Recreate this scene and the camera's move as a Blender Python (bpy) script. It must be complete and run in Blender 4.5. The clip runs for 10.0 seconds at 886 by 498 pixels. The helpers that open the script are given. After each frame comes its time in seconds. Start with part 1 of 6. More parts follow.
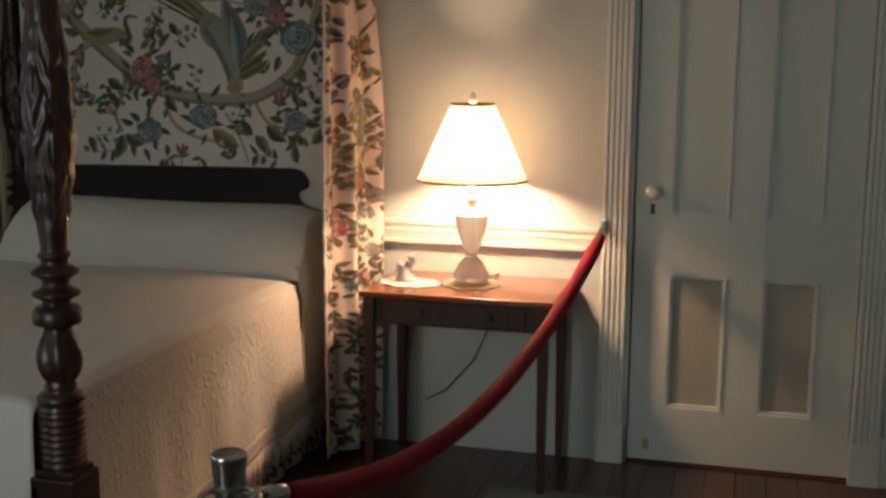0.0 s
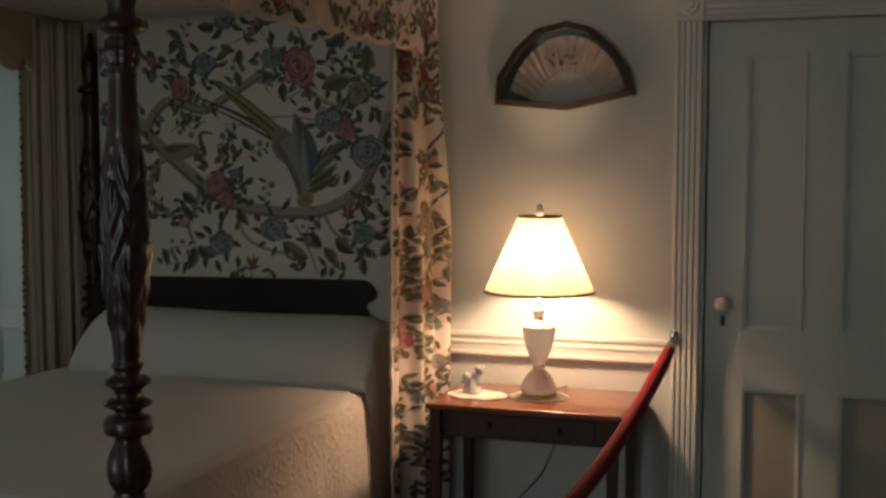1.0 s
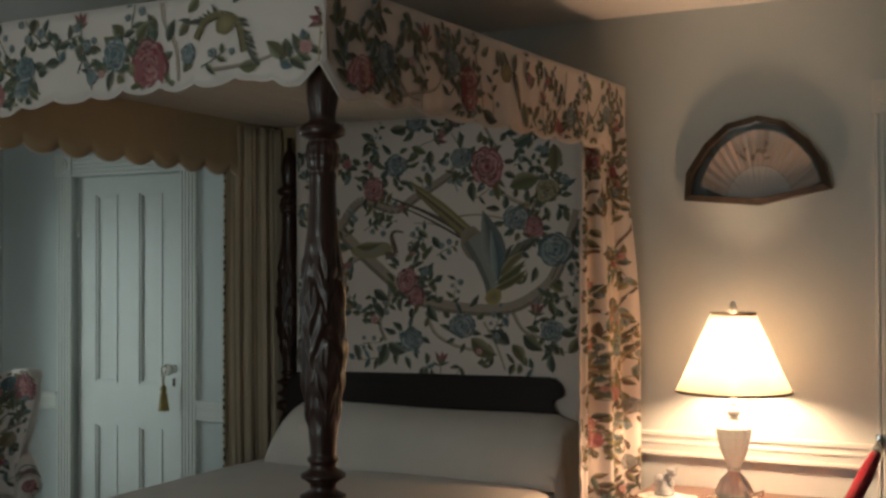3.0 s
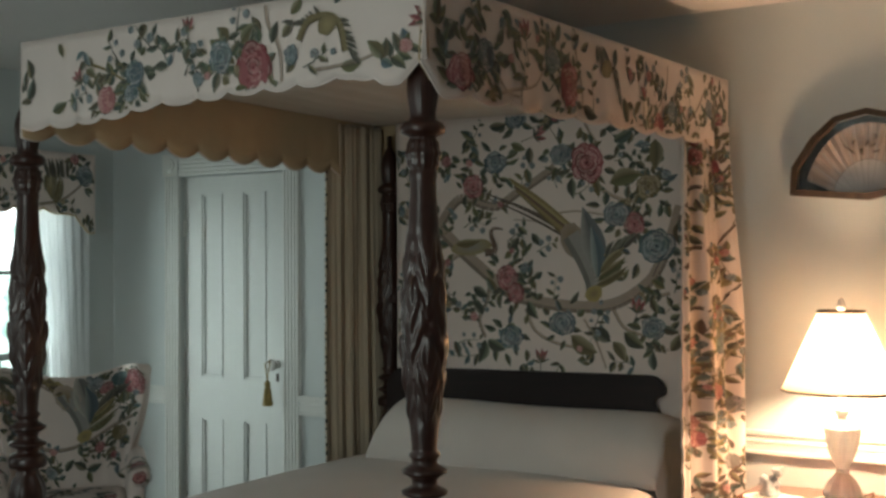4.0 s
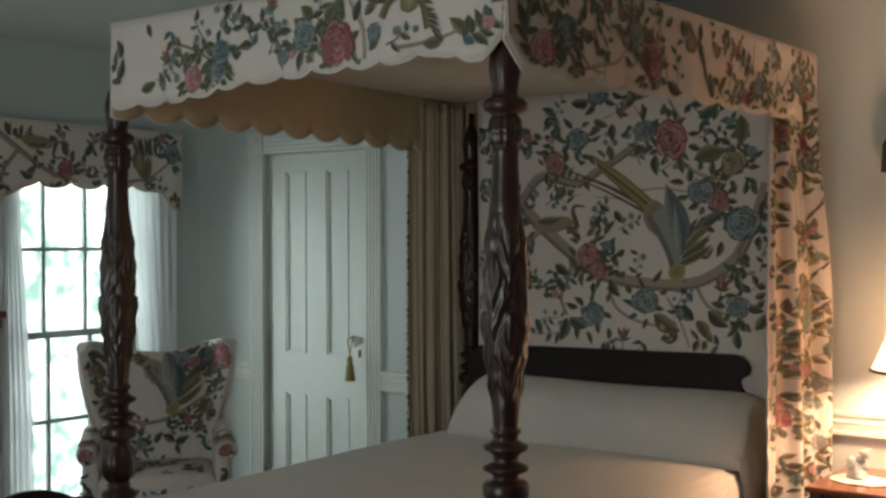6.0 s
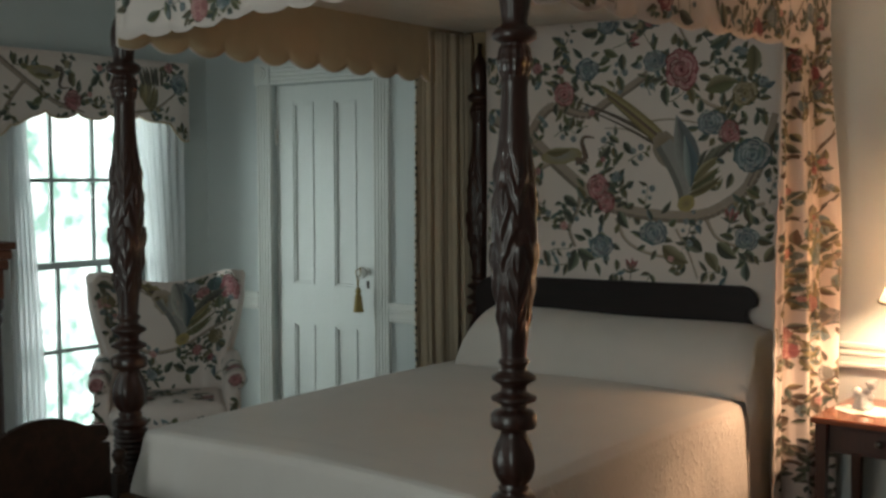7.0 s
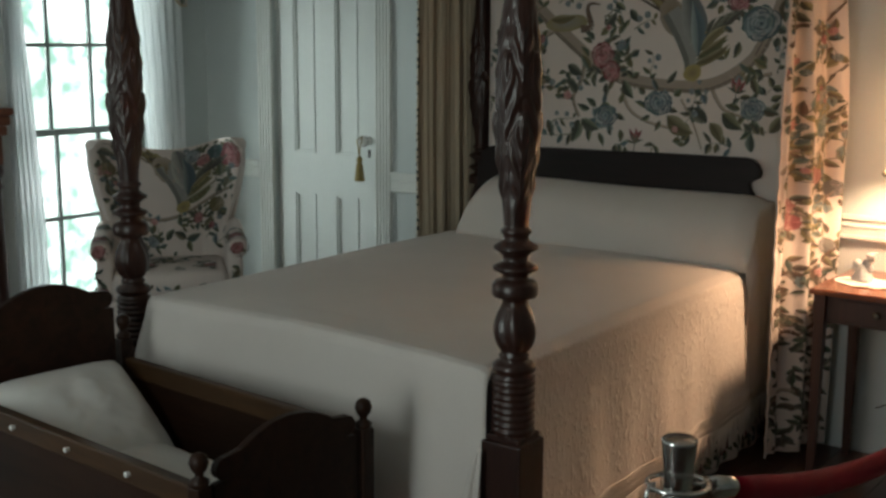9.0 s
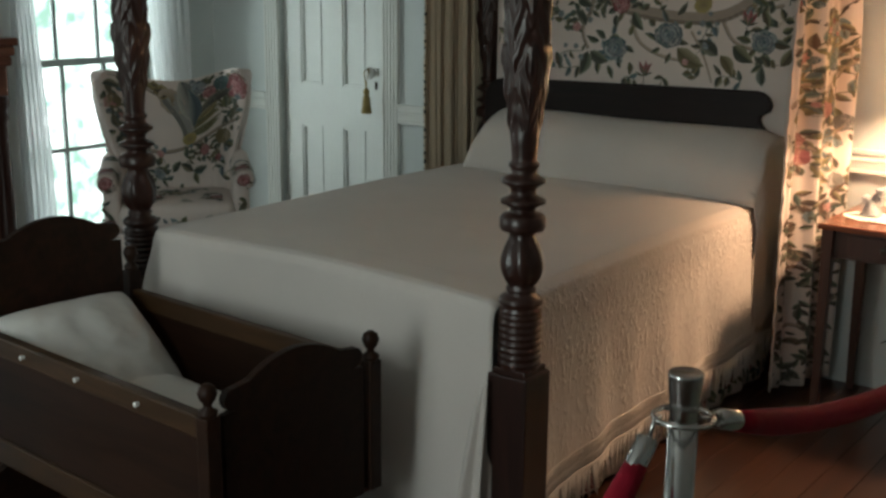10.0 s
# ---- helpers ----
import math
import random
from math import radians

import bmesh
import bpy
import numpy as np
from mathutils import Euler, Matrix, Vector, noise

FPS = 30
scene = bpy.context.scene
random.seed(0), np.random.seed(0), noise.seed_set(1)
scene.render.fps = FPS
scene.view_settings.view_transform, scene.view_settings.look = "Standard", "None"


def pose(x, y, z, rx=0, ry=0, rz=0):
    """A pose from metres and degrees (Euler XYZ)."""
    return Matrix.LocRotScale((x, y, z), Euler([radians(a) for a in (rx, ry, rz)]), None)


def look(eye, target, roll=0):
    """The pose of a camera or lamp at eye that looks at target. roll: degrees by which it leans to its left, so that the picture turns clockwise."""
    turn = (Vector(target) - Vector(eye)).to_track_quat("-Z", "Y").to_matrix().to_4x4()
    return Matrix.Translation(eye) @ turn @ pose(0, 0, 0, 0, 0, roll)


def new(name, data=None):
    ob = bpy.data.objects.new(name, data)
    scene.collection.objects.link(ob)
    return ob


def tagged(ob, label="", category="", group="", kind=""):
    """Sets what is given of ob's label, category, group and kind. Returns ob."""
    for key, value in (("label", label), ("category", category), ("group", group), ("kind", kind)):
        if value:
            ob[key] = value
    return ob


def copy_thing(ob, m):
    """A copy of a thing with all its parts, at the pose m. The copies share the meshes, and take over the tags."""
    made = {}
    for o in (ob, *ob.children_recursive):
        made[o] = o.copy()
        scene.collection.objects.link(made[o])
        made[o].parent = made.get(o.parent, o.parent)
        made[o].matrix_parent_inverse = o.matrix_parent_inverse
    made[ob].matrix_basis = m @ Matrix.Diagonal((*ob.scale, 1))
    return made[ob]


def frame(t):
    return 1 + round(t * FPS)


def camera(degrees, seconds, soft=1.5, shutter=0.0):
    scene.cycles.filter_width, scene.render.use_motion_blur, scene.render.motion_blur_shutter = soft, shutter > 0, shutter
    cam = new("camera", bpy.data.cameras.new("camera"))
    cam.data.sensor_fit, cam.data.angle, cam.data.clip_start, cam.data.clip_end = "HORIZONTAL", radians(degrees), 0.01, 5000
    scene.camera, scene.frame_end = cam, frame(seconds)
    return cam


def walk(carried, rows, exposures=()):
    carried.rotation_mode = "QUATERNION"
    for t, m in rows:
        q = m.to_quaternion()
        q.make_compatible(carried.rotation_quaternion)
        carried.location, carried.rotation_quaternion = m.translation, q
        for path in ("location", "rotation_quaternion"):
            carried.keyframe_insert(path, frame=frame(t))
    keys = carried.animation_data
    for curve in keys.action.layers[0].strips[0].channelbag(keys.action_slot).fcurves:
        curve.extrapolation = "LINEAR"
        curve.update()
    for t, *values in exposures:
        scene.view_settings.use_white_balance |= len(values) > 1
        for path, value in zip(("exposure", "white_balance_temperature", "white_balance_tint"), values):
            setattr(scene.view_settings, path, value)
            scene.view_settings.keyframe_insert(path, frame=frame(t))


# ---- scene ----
cam = camera(42.0, 10.0, soft=2.8)
PATH = [
    (0, (0.1, -4.469, 1.601), (-0.417, -2.566, 1.272), 0.4),
    (0.5, (0.096, -4.473, 1.602), (-0.481, -2.574, 1.352), 0.3),
    (1, (0.092, -4.477, 1.602), (-0.539, -2.584, 1.464), 0.1),
    (1.5, (0.088, -4.481, 1.603), (-0.6, -2.604, 1.529), -0.0),
    (2, (0.084, -4.486, 1.604), (-0.686, -2.64, 1.591), -0.2),
    (2.5, (0.081, -4.491, 1.604), (-0.767, -2.679, 1.623), -0.2),
    (4, (0.078, -4.502, 1.604), (-0.993, -2.814, 1.629), -0.3),
    (4.5, (0.079, -4.506, 1.605), (-1.053, -2.857, 1.628), -0.4),
    (5, (0.079, -4.507, 1.604), (-1.079, -2.877, 1.625), -0.4),
    (6.5, (0.076, -4.506, 1.601), (-1.122, -2.906, 1.541), -0.2),
    (7, (0.072, -4.503, 1.6), (-1.123, -2.905, 1.469), -0.1),
    (7.5, (0.068, -4.5, 1.599), (-1.124, -2.904, 1.415), -0.1),
    (8, (0.064, -4.498, 1.597), (-1.123, -2.905, 1.359), -0.0),
    (8.5, (0.061, -4.495, 1.596), (-1.121, -2.91, 1.297), 0.2),
    (9, (0.057, -4.492, 1.595), (-1.122, -2.916, 1.241), 0.3),
    (9.5, (0.054, -4.49, 1.594), (-1.12, -2.927, 1.169), 0.5),
    (10, (0.051, -4.488, 1.593), (-1.122, -2.937, 1.126), 0.5),
]
EXPOSURES = [(0.0, -0.46), (0.5, -0.82), (1.0, -1.2), (1.5, -1.42), (2.0, -1.36), (2.7, -1.0), (3.8, -0.25), (4.5, -0.09), (6.5, -0.28), (8.0, -0.33), (10.0, -0.2)]
walk(cam, [(t, look(eye, target, roll)) for t, eye, target, roll in PATH], EXPOSURES)

# ---- light ----
world = bpy.data.worlds.new("sky")
scene.world = world
world.use_nodes = True
wn = world.node_tree.nodes
sky = wn.new("ShaderNodeTexSky")
sky.sky_type, sky.sun_disc, sky.sun_elevation, sky.sun_rotation = "NISHITA", False, radians(50), radians(200)
world.node_tree.links.new(sky.outputs[0], wn["Background"].inputs[0])
wn["Background"].inputs[1].default_value = 0.1


def window_light(name, m, sx, sy, watts, colour):
    d = bpy.data.lights.new(name, "AREA")
    d.shape, d.size, d.size_y, d.energy, d.color = "RECTANGLE", sx, sy, watts, colour
    ob = new(name, d)
    ob.matrix_world = m
    return ob


DAY = (0.84, 1.0, 0.96)
window_light("daylight_corner", look((-5.75, -1.95, 1.5), (-4.1, 0.0, 1.2)), 1.3, 1.9, 64, DAY)
window_light("daylight_west", look((-5.06, -3.65, 1.25), (-2, -3.65, 1.1)), 0.7, 1.6, 6, DAY)
window_light("daylight_south", look((-1.85, -5.23, 1.35), (-1.85, -3, 1.2)), 0.8, 1.6, 31, (0.88, 1.0, 0.955))
bulb_data = bpy.data.lights.new("bulb_light", "POINT")
bulb_data.energy, bulb_data.color, bulb_data.shadow_soft_size = 74, (1.0, 0.63, 0.37), 0.055
bulb_light = new("bulb_light", bulb_data)
bulb_light.location = (-0.935, -0.245, 1.250)


# ---- materials ----
def mat(name, colour, rough=0.6, metal=0.0, vary=0.12, scale=6.0, fine=90.0, bump=0.15, spec=0.5, sheen=0.0, coat=0.0, stretch=(1, 1, 1), trans=0.0):
    m = bpy.data.materials.new(name)
    m.use_nodes = True
    n, l = m.node_tree.nodes, m.node_tree.links
    b = n["Principled BSDF"]
    b.inputs["Roughness"].default_value, b.inputs["Metallic"].default_value = rough, metal
    b.inputs["Specular IOR Level"].default_value = spec
    b.inputs["Sheen Weight"].default_value, b.inputs["Coat Weight"].default_value = sheen, coat
    b.inputs["Transmission Weight"].default_value = trans
    tc, mp = n.new("ShaderNodeTexCoord"), n.new("ShaderNodeMapping")
    mp.inputs["Scale"].default_value = stretch
    l.new(tc.outputs["Object"], mp.inputs["Vector"])
    a, f = n.new("ShaderNodeTexNoise"), n.new("ShaderNodeTexNoise")
    a.inputs["Scale"].default_value, a.inputs["Detail"].default_value = scale, 4
    f.inputs["Scale"].default_value, f.inputs["Detail"].default_value = fine, 3
    l.new(mp.outputs[0], a.inputs["Vector"])
    l.new(mp.outputs[0], f.inputs["Vector"])
    s = n.new("ShaderNodeMath")
    s.operation = "ADD"
    l.new(a.outputs[0], s.inputs[0])
    l.new(f.outputs[0], s.inputs[1])
    r = n.new("ShaderNodeMapRange")
    r.inputs["From Min"].default_value, r.inputs["From Max"].default_value = 0.55, 1.45
    r.inputs["To Min"].default_value, r.inputs["To Max"].default_value = 1 - vary, 1 + vary
    l.new(s.outputs[0], r.inputs["Value"])
    v = n.new("ShaderNodeVectorMath")
    v.operation = "SCALE"
    v.inputs[0].default_value = colour
    l.new(r.outputs[0], v.inputs["Scale"])
    l.new(v.outputs[0], b.inputs["Base Color"])
    if bump:
        bp = n.new("ShaderNodeBump")
        bp.inputs["Strength"].default_value, bp.inputs["Distance"].default_value = bump, 0.004
        l.new(s.outputs[0], bp.inputs["Height"])
        l.new(bp.outputs[0], b.inputs["Normal"])
    return m


def wood(name, dark, light, rough=0.3, coat=0.3, stretch=(14, 14, 1.2), bump=0.1, spec=0.5):
    m = bpy.data.materials.new(name)
    m.use_nodes = True
    n, l = m.node_tree.nodes, m.node_tree.links
    b = n["Principled BSDF"]
    b.inputs["Specular IOR Level"].default_value = spec
    b.inputs["Roughness"].default_value, b.inputs["Coat Weight"].default_value, b.inputs["Coat Roughness"].default_value = rough, coat, 0.12
    tc, mp = n.new("ShaderNodeTexCoord"), n.new("ShaderNodeMapping")
    oi, off = n.new("ShaderNodeObjectInfo"), n.new("ShaderNodeVectorMath")
    off.operation = "ADD"
    l.new(tc.outputs["Object"], off.inputs[0])
    l.new(oi.outputs["Random"], off.inputs[1])
    mp.inputs["Scale"].default_value = stretch
    l.new(off.outputs[0], mp.inputs["Vector"])
    a, f = n.new("ShaderNodeTexNoise"), n.new("ShaderNodeTexNoise")
    a.inputs["Scale"].default_value, a.inputs["Detail"].default_value, a.inputs["Distortion"].default_value = 2.2, 5, 0.8
    f.inputs["Scale"].default_value, f.inputs["Detail"].default_value = 1.3, 2
    l.new(mp.outputs[0], a.inputs["Vector"])
    l.new(tc.outputs["Object"], f.inputs["Vector"])
    s = n.new("ShaderNodeMath")
    s.operation = "MULTIPLY_ADD"
    s.inputs[1].default_value, s.inputs[2].default_value = 0.7, 0.0
    l.new(a.outputs[0], s.inputs[0])
    q = n.new("ShaderNodeMath")
    q.operation = "MULTIPLY_ADD"
    q.inputs[1].default_value = 0.35
    l.new(f.outputs[0], q.inputs[0])
    l.new(s.outputs[0], q.inputs[2])
    t = n.new("ShaderNodeMath")
    t.operation = "MULTIPLY_ADD"
    t.inputs[1].default_value = 0.16
    l.new(oi.outputs["Random"], t.inputs[0])
    l.new(q.outputs[0], t.inputs[2])
    c = n.new("ShaderNodeValToRGB")
    c.color_ramp.elements[0].position, c.color_ramp.elements[1].position = 0.35, 0.75
    c.color_ramp.elements[0].color, c.color_ramp.elements[1].color = (*dark, 1), (*light, 1)
    l.new(t.outputs[0], c.inputs[0])
    l.new(c.outputs[0], b.inputs["Base Color"])
    bp = n.new("ShaderNodeBump")
    bp.inputs["Strength"].default_value, bp.inputs["Distance"].default_value = bump, 0.002
    l.new(a.outputs[0], bp.inputs["Height"])
    l.new(bp.outputs[0], b.inputs["Normal"])
    return m


def print_mat(name):
    """Dyed cloth: the colours of the printed pattern, with the weave of the cloth."""
    m = mat(name, (1, 1, 1), 0.85, 0, 0.10, 40, 600, 0.15, 0.2, 0.1)
    n, l = m.node_tree.nodes, m.node_tree.links
    col, mix = n.new("ShaderNodeVertexColor"), n.new("ShaderNodeMix")
    col.layer_name = "dye"
    mix.data_type, mix.blend_type = "RGBA", "MULTIPLY"
    mix.inputs["Factor"].default_value = 1.0
    b = n["Principled BSDF"]
    old = b.inputs["Base Color"].links[0].from_socket
    l.new(old, mix.inputs["A"])
    l.new(col.outputs[0], mix.inputs["B"])
    l.new(mix.outputs["Result"], b.inputs["Base Color"])
    return m


def sheer_mat(name, colour, see):
    m = bpy.data.materials.new(name)
    m.use_nodes = True
    n, l = m.node_tree.nodes, m.node_tree.links
    out = n["Material Output"]
    n.remove(n["Principled BSDF"])
    d, t, p = n.new("ShaderNodeBsdfDiffuse"), n.new("ShaderNodeBsdfTranslucent"), n.new("ShaderNodeBsdfTransparent")
    d.inputs[0].default_value = t.inputs[0].default_value = (*colour, 1)
    m1, m2 = n.new("ShaderNodeMixShader"), n.new("ShaderNodeMixShader")
    m1.inputs[0].default_value = 0.5
    l.new(d.outputs[0], m1.inputs[1])
    l.new(t.outputs[0], m1.inputs[2])
    w = n.new("ShaderNodeTexNoise")
    w.inputs["Scale"].default_value = 300
    r = n.new("ShaderNodeMapRange")
    r.inputs["To Min"].default_value, r.inputs["To Max"].default_value = see - 0.08, see + 0.08
    l.new(w.outputs[0], r.inputs["Value"])
    l.new(r.outputs[0], m2.inputs[0])
    l.new(m1.outputs[0], m2.inputs[1])
    l.new(p.outputs[0], m2.inputs[2])
    l.new(m2.outputs[0], out.inputs[0])
    return m


def glass_mat(name, colour=(1, 1, 1), rough=0.02, clear=1.0, ior=1.5):
    m = bpy.data.materials.new(name)
    m.use_nodes = True
    b = m.node_tree.nodes["Principled BSDF"]
    b.inputs["Base Color"].default_value = (*colour, 1)
    b.inputs["Transmission Weight"].default_value, b.inputs["Roughness"].default_value, b.inputs["IOR"].default_value = clear, rough, ior
    return m


SPREAD_TONE = (0.66, 0.60, 0.555)


def spread_mat(name):
    """Woven cotton bedspread with small upright puckers."""
    m = mat(name, SPREAD_TONE, 0.9, 0, 0.05, 5, 260, 0.2, 0.2, 0.2)
    n, l = m.node_tree.nodes, m.node_tree.links
    tc, mp, w = n.new("ShaderNodeTexCoord"), n.new("ShaderNodeMapping"), n.new("ShaderNodeTexNoise")
    mp.inputs["Scale"].default_value, mp.inputs["Rotation"].default_value = (54, 54, 24), (0.45, 0, 0)
    w.inputs["Scale"].default_value, w.inputs["Detail"].default_value, w.inputs["Distortion"].default_value = 1.3, 2, 0.6
    l.new(tc.outputs["Object"], mp.inputs[0])
    l.new(mp.outputs[0], w.inputs["Vector"])
    r = n.new("ShaderNodeMapRange")
    r.inputs["From Min"].default_value, r.inputs["From Max"].default_value = 0.52, 0.7
    l.new(w.outputs[0], r.inputs["Value"])
    bp = n.new("ShaderNodeBump")
    bp.inputs["Strength"].default_value, bp.inputs["Distance"].default_value = 0.55, 0.006
    l.new(r.outputs[0], bp.inputs["Height"])
    l.new(n["Bump"].outputs[0], bp.inputs["Normal"])
    l.new(bp.outputs[0], n["Principled BSDF"].inputs["Normal"])
    return m


WALL = mat("wall_paint", (0.58, 0.62, 0.615), 0.75, 0, 0.03, 2.5, 120, 0.06, 0.3)
CEIL = mat("ceiling_paint", (0.79, 0.77, 0.75), 0.85, 0, 0.04, 1.5, 90, 0.05, 0.2)
TRIM = mat("trim_paint", (0.68, 0.69, 0.66), 0.38, 0, 0.03, 4, 60, 0.05)
# White sash bars coloured dark: their shade against the bright window.
BACKLIT_SASH = mat("backlit_sash_tone", (0.26, 0.30, 0.29), 0.5, 0, 0.05, 4, 60, 0.05)
DOOR = mat("door_paint", (0.64, 0.66, 0.64), 0.42, 0, 0.04, 3, 70, 0.06, stretch=(3, 3, 0.6))
# Taupe, darker than the rest of the door, for its lower panels.
PANEL_DULL = mat("taupe_panel_tone", (0.40, 0.38, 0.34), 0.5, 0, 0.06, 4, 70, 0.06)
FLOORW = wood("floor_boards", (0.020, 0.006, 0.003), (0.066, 0.022, 0.010), 0.32, 0.25, (8, 0.7, 8))
MAHOG = wood("dark_mahogany", (0.010, 0.0045, 0.0035), (0.044, 0.015, 0.010), 0.36, 0.20)
HEADW = wood("black_walnut", (0.008, 0.004, 0.004), (0.020, 0.010, 0.009), 0.35, 0.0, (1.2, 10, 12), 0.1, 0.3)
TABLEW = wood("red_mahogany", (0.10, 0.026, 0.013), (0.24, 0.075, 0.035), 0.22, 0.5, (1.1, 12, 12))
# Legs, apron and drawer take a much darker tone than the tabletop.
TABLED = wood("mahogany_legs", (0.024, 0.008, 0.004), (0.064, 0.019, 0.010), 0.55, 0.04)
CRADLEW = wood("walnut_cradle", (0.009, 0.004, 0.0025), (0.030, 0.012, 0.006), 0.50, 0.03, (1.4, 12, 12), 0.1, 0.2)
RAILW = wood("cradle_rail_walnut", (0.022, 0.011, 0.005), (0.070, 0.034, 0.014), 0.48, 0.05, (1.4, 12, 12), 0.1, 0.3)
MANTELW = wood("mantel_mahogany", (0.09, 0.025, 0.013), (0.22, 0.08, 0.045), 0.28, 0.4, (12, 1.2, 12))
CHINTZ = mat("chintz_ground", (0.72, 0.625, 0.575), 0.85, 0, 0.05, 9, 500, 0.12, 0.2, 0.1)
DYE = print_mat("chintz_dye")
LINING = mat("tan_lining", (0.54, 0.415, 0.26), 0.85, 0, 0.08, 12, 400, 0.15, 0.2, 0.15)
LINEN = mat("curtain_lining", (0.53, 0.44, 0.325), 0.85, 0, 0.08, 12, 400, 0.15, 0.2, 0.15)
TESTER = mat("tester_muslin", (0.60, 0.52, 0.43), 0.9, 0, 0.06, 10, 400, 0.2, 0.2, 0.1, stretch=(3, 1, 1))
SPREAD = mat("bedspread_cotton", SPREAD_TONE, 0.9, 0, 0.05, 5, 260, 0.22, 0.2, 0.2)
PUCKER = spread_mat("puckered_bedspread_cotton")
WHITE = mat("white_cotton", (0.72, 0.70, 0.66), 0.9, 0, 0.04, 8, 300, 0.15, 0.2, 0.2)
LACE = mat("lace", (0.78, 0.76, 0.70), 0.9, 0, 0.10, 60, 400, 0.5, 0.2)
SHEER = sheer_mat("sheer_voile", (0.90, 0.92, 0.93), 0.10)
SHADE = sheer_mat("lampshade_cloth", (0.44, 0.35, 0.245), 0.07)
GLASS = glass_mat("window_glass")
CRYSTAL = glass_mat("cut_crystal", (1.0, 0.99, 0.97), 0.04, 0.55, 1.3)
PORC = mat("porcelain", (0.78, 0.77, 0.74), 0.15, 0, 0.02, 10, 90, 0.0)
FIGP = mat("glazed_figurine", (0.42, 0.44, 0.46), 0.2, 0, 0.35, 60, 160, 0.05)
BRASS = mat("brass", (0.55, 0.38, 0.16), 0.3, 1.0, 0.1, 30, 200, 0.03)
STEEL = mat("brushed_chrome", (0.56, 0.56, 0.55), 0.22, 1.0, 0.05, 20, 300, 0.02, stretch=(1, 1, 0.05))
VELVET = mat("red_velvet", (0.26, 0.004, 0.018), 0.85, 0, 0.2, 25, 400, 0.35, 0.2, 0.06)
TASSEL = mat("gold_tassel", (0.33, 0.24, 0.08), 0.75, 0, 0.2, 60, 300, 0.3)
DARK = mat("dark_hollow", (0.012, 0.011, 0.010), 0.7, 0, 0.05)
GILT = wood("gilt_walnut_frame", (0.022, 0.013, 0.007), (0.080, 0.048, 0.026), 0.35, 0.3)
FANP = mat("fan_paper", (0.29, 0.22, 0.185), 0.85, 0, 0.10, 14, 200, 0.1)
FANB = mat("fan_box_back", (0.022, 0.035, 0.040), 0.8, 0, 0.05, 14, 200, 0.1)
SILVER = mat("fan_inner", (0.30, 0.28, 0.27), 0.7, 0, 0.10, 14, 200, 0.1)
RUG = mat("sage_rug", (0.16, 0.19, 0.16), 0.95, 0, 0.15, 14, 250, 0.6, 0.1, 0.2)
WIRE = mat("brown_flex", (0.06, 0.05, 0.04), 0.5, 0, 0.05)


# ---- mesh helpers ----
def part(name, bm, material, parent=None, label="", smooth=False):
    me = bpy.data.meshes.new(name)
    bmesh.ops.recalc_face_normals(bm, faces=bm.faces[:])
    bm.to_mesh(me)
    bm.free()
    for mm in (material if isinstance(material, (list, tuple)) else [material]):
        me.materials.append(mm)
    if smooth:
        me.polygons.foreach_set("use_smooth", [True] * len(me.polygons))
    ob = new(name, me)
    if parent is not None:
        ob.parent = parent
    if label:
        tagged(ob, label)
    return ob


def thing(name, label, category, m=None, group="", kind=""):
    ob = new(name)
    if m is not None:
        ob.matrix_world = m
    return tagged(ob, label, category, group, kind)


def box(bm, x0, x1, y0, y1, z0, z1, bev=0.0, m=None):
    r = bmesh.ops.create_cube(bm, size=1.0)
    vs = r["verts"]
    for v in vs:
        v.co = Vector(((x0 + x1) / 2 + v.co.x * (x1 - x0), (y0 + y1) / 2 + v.co.y * (y1 - y0), (z0 + z1) / 2 + v.co.z * (z1 - z0)))
    if bev:
        es = list({e for v in vs for e in v.link_edges})
        g = bmesh.ops.bevel(bm, geom=es, offset=bev, segments=2, affect="EDGES", profile=0.5)
        vs = g["verts"] if not vs[0].is_valid else list({v for f in g["faces"] for v in f.verts} | {v for v in vs if v.is_valid})
    if m is not None:
        bmesh.ops.transform(bm, matrix=m, verts=[v for v in vs if v.is_valid])
    return bm


def boxes(*args, bev=0.0):
    bm = bmesh.new()
    for a in args:
        box(bm, *a, bev=bev)
    return bm


def grid(bm, nu, nv, f, closed=False):
    rows = [[bm.verts.new(f(i / nu, j / nv)) for i in range(nu if closed else nu + 1)] for j in range(nv + 1)]
    w = len(rows[0])
    for j in range(nv):
        for i in range(w if closed else w - 1):
            k = (i + 1) % w
            bm.faces.new((rows[j][i], rows[j][k], rows[j + 1][k], rows[j + 1][i]))
    return rows


def lathe(bm, profile, seg=32, centre=(0, 0), bend=None, cap=True):
    """Turns a profile of (radius, z) about an upright line; bend(angle, z, radius) may carve it."""
    rows = []
    for r, z in profile:
        row = []
        for i in range(seg):
            a = 2 * math.pi * i / seg
            q = bend(a, z, r) if bend else r
            row.append(bm.verts.new((centre[0] + q * math.cos(a), centre[1] + q * math.sin(a), z)))
        rows.append(row)
    for j in range(len(rows) - 1):
        for i in range(seg):
            k = (i + 1) % seg
            bm.faces.new((rows[j][i], rows[j][k], rows[j + 1][k], rows[j + 1][i]))
    if cap:
        bm.faces.new(rows[0][::-1])
        bm.faces.new(rows[-1])
    return bm


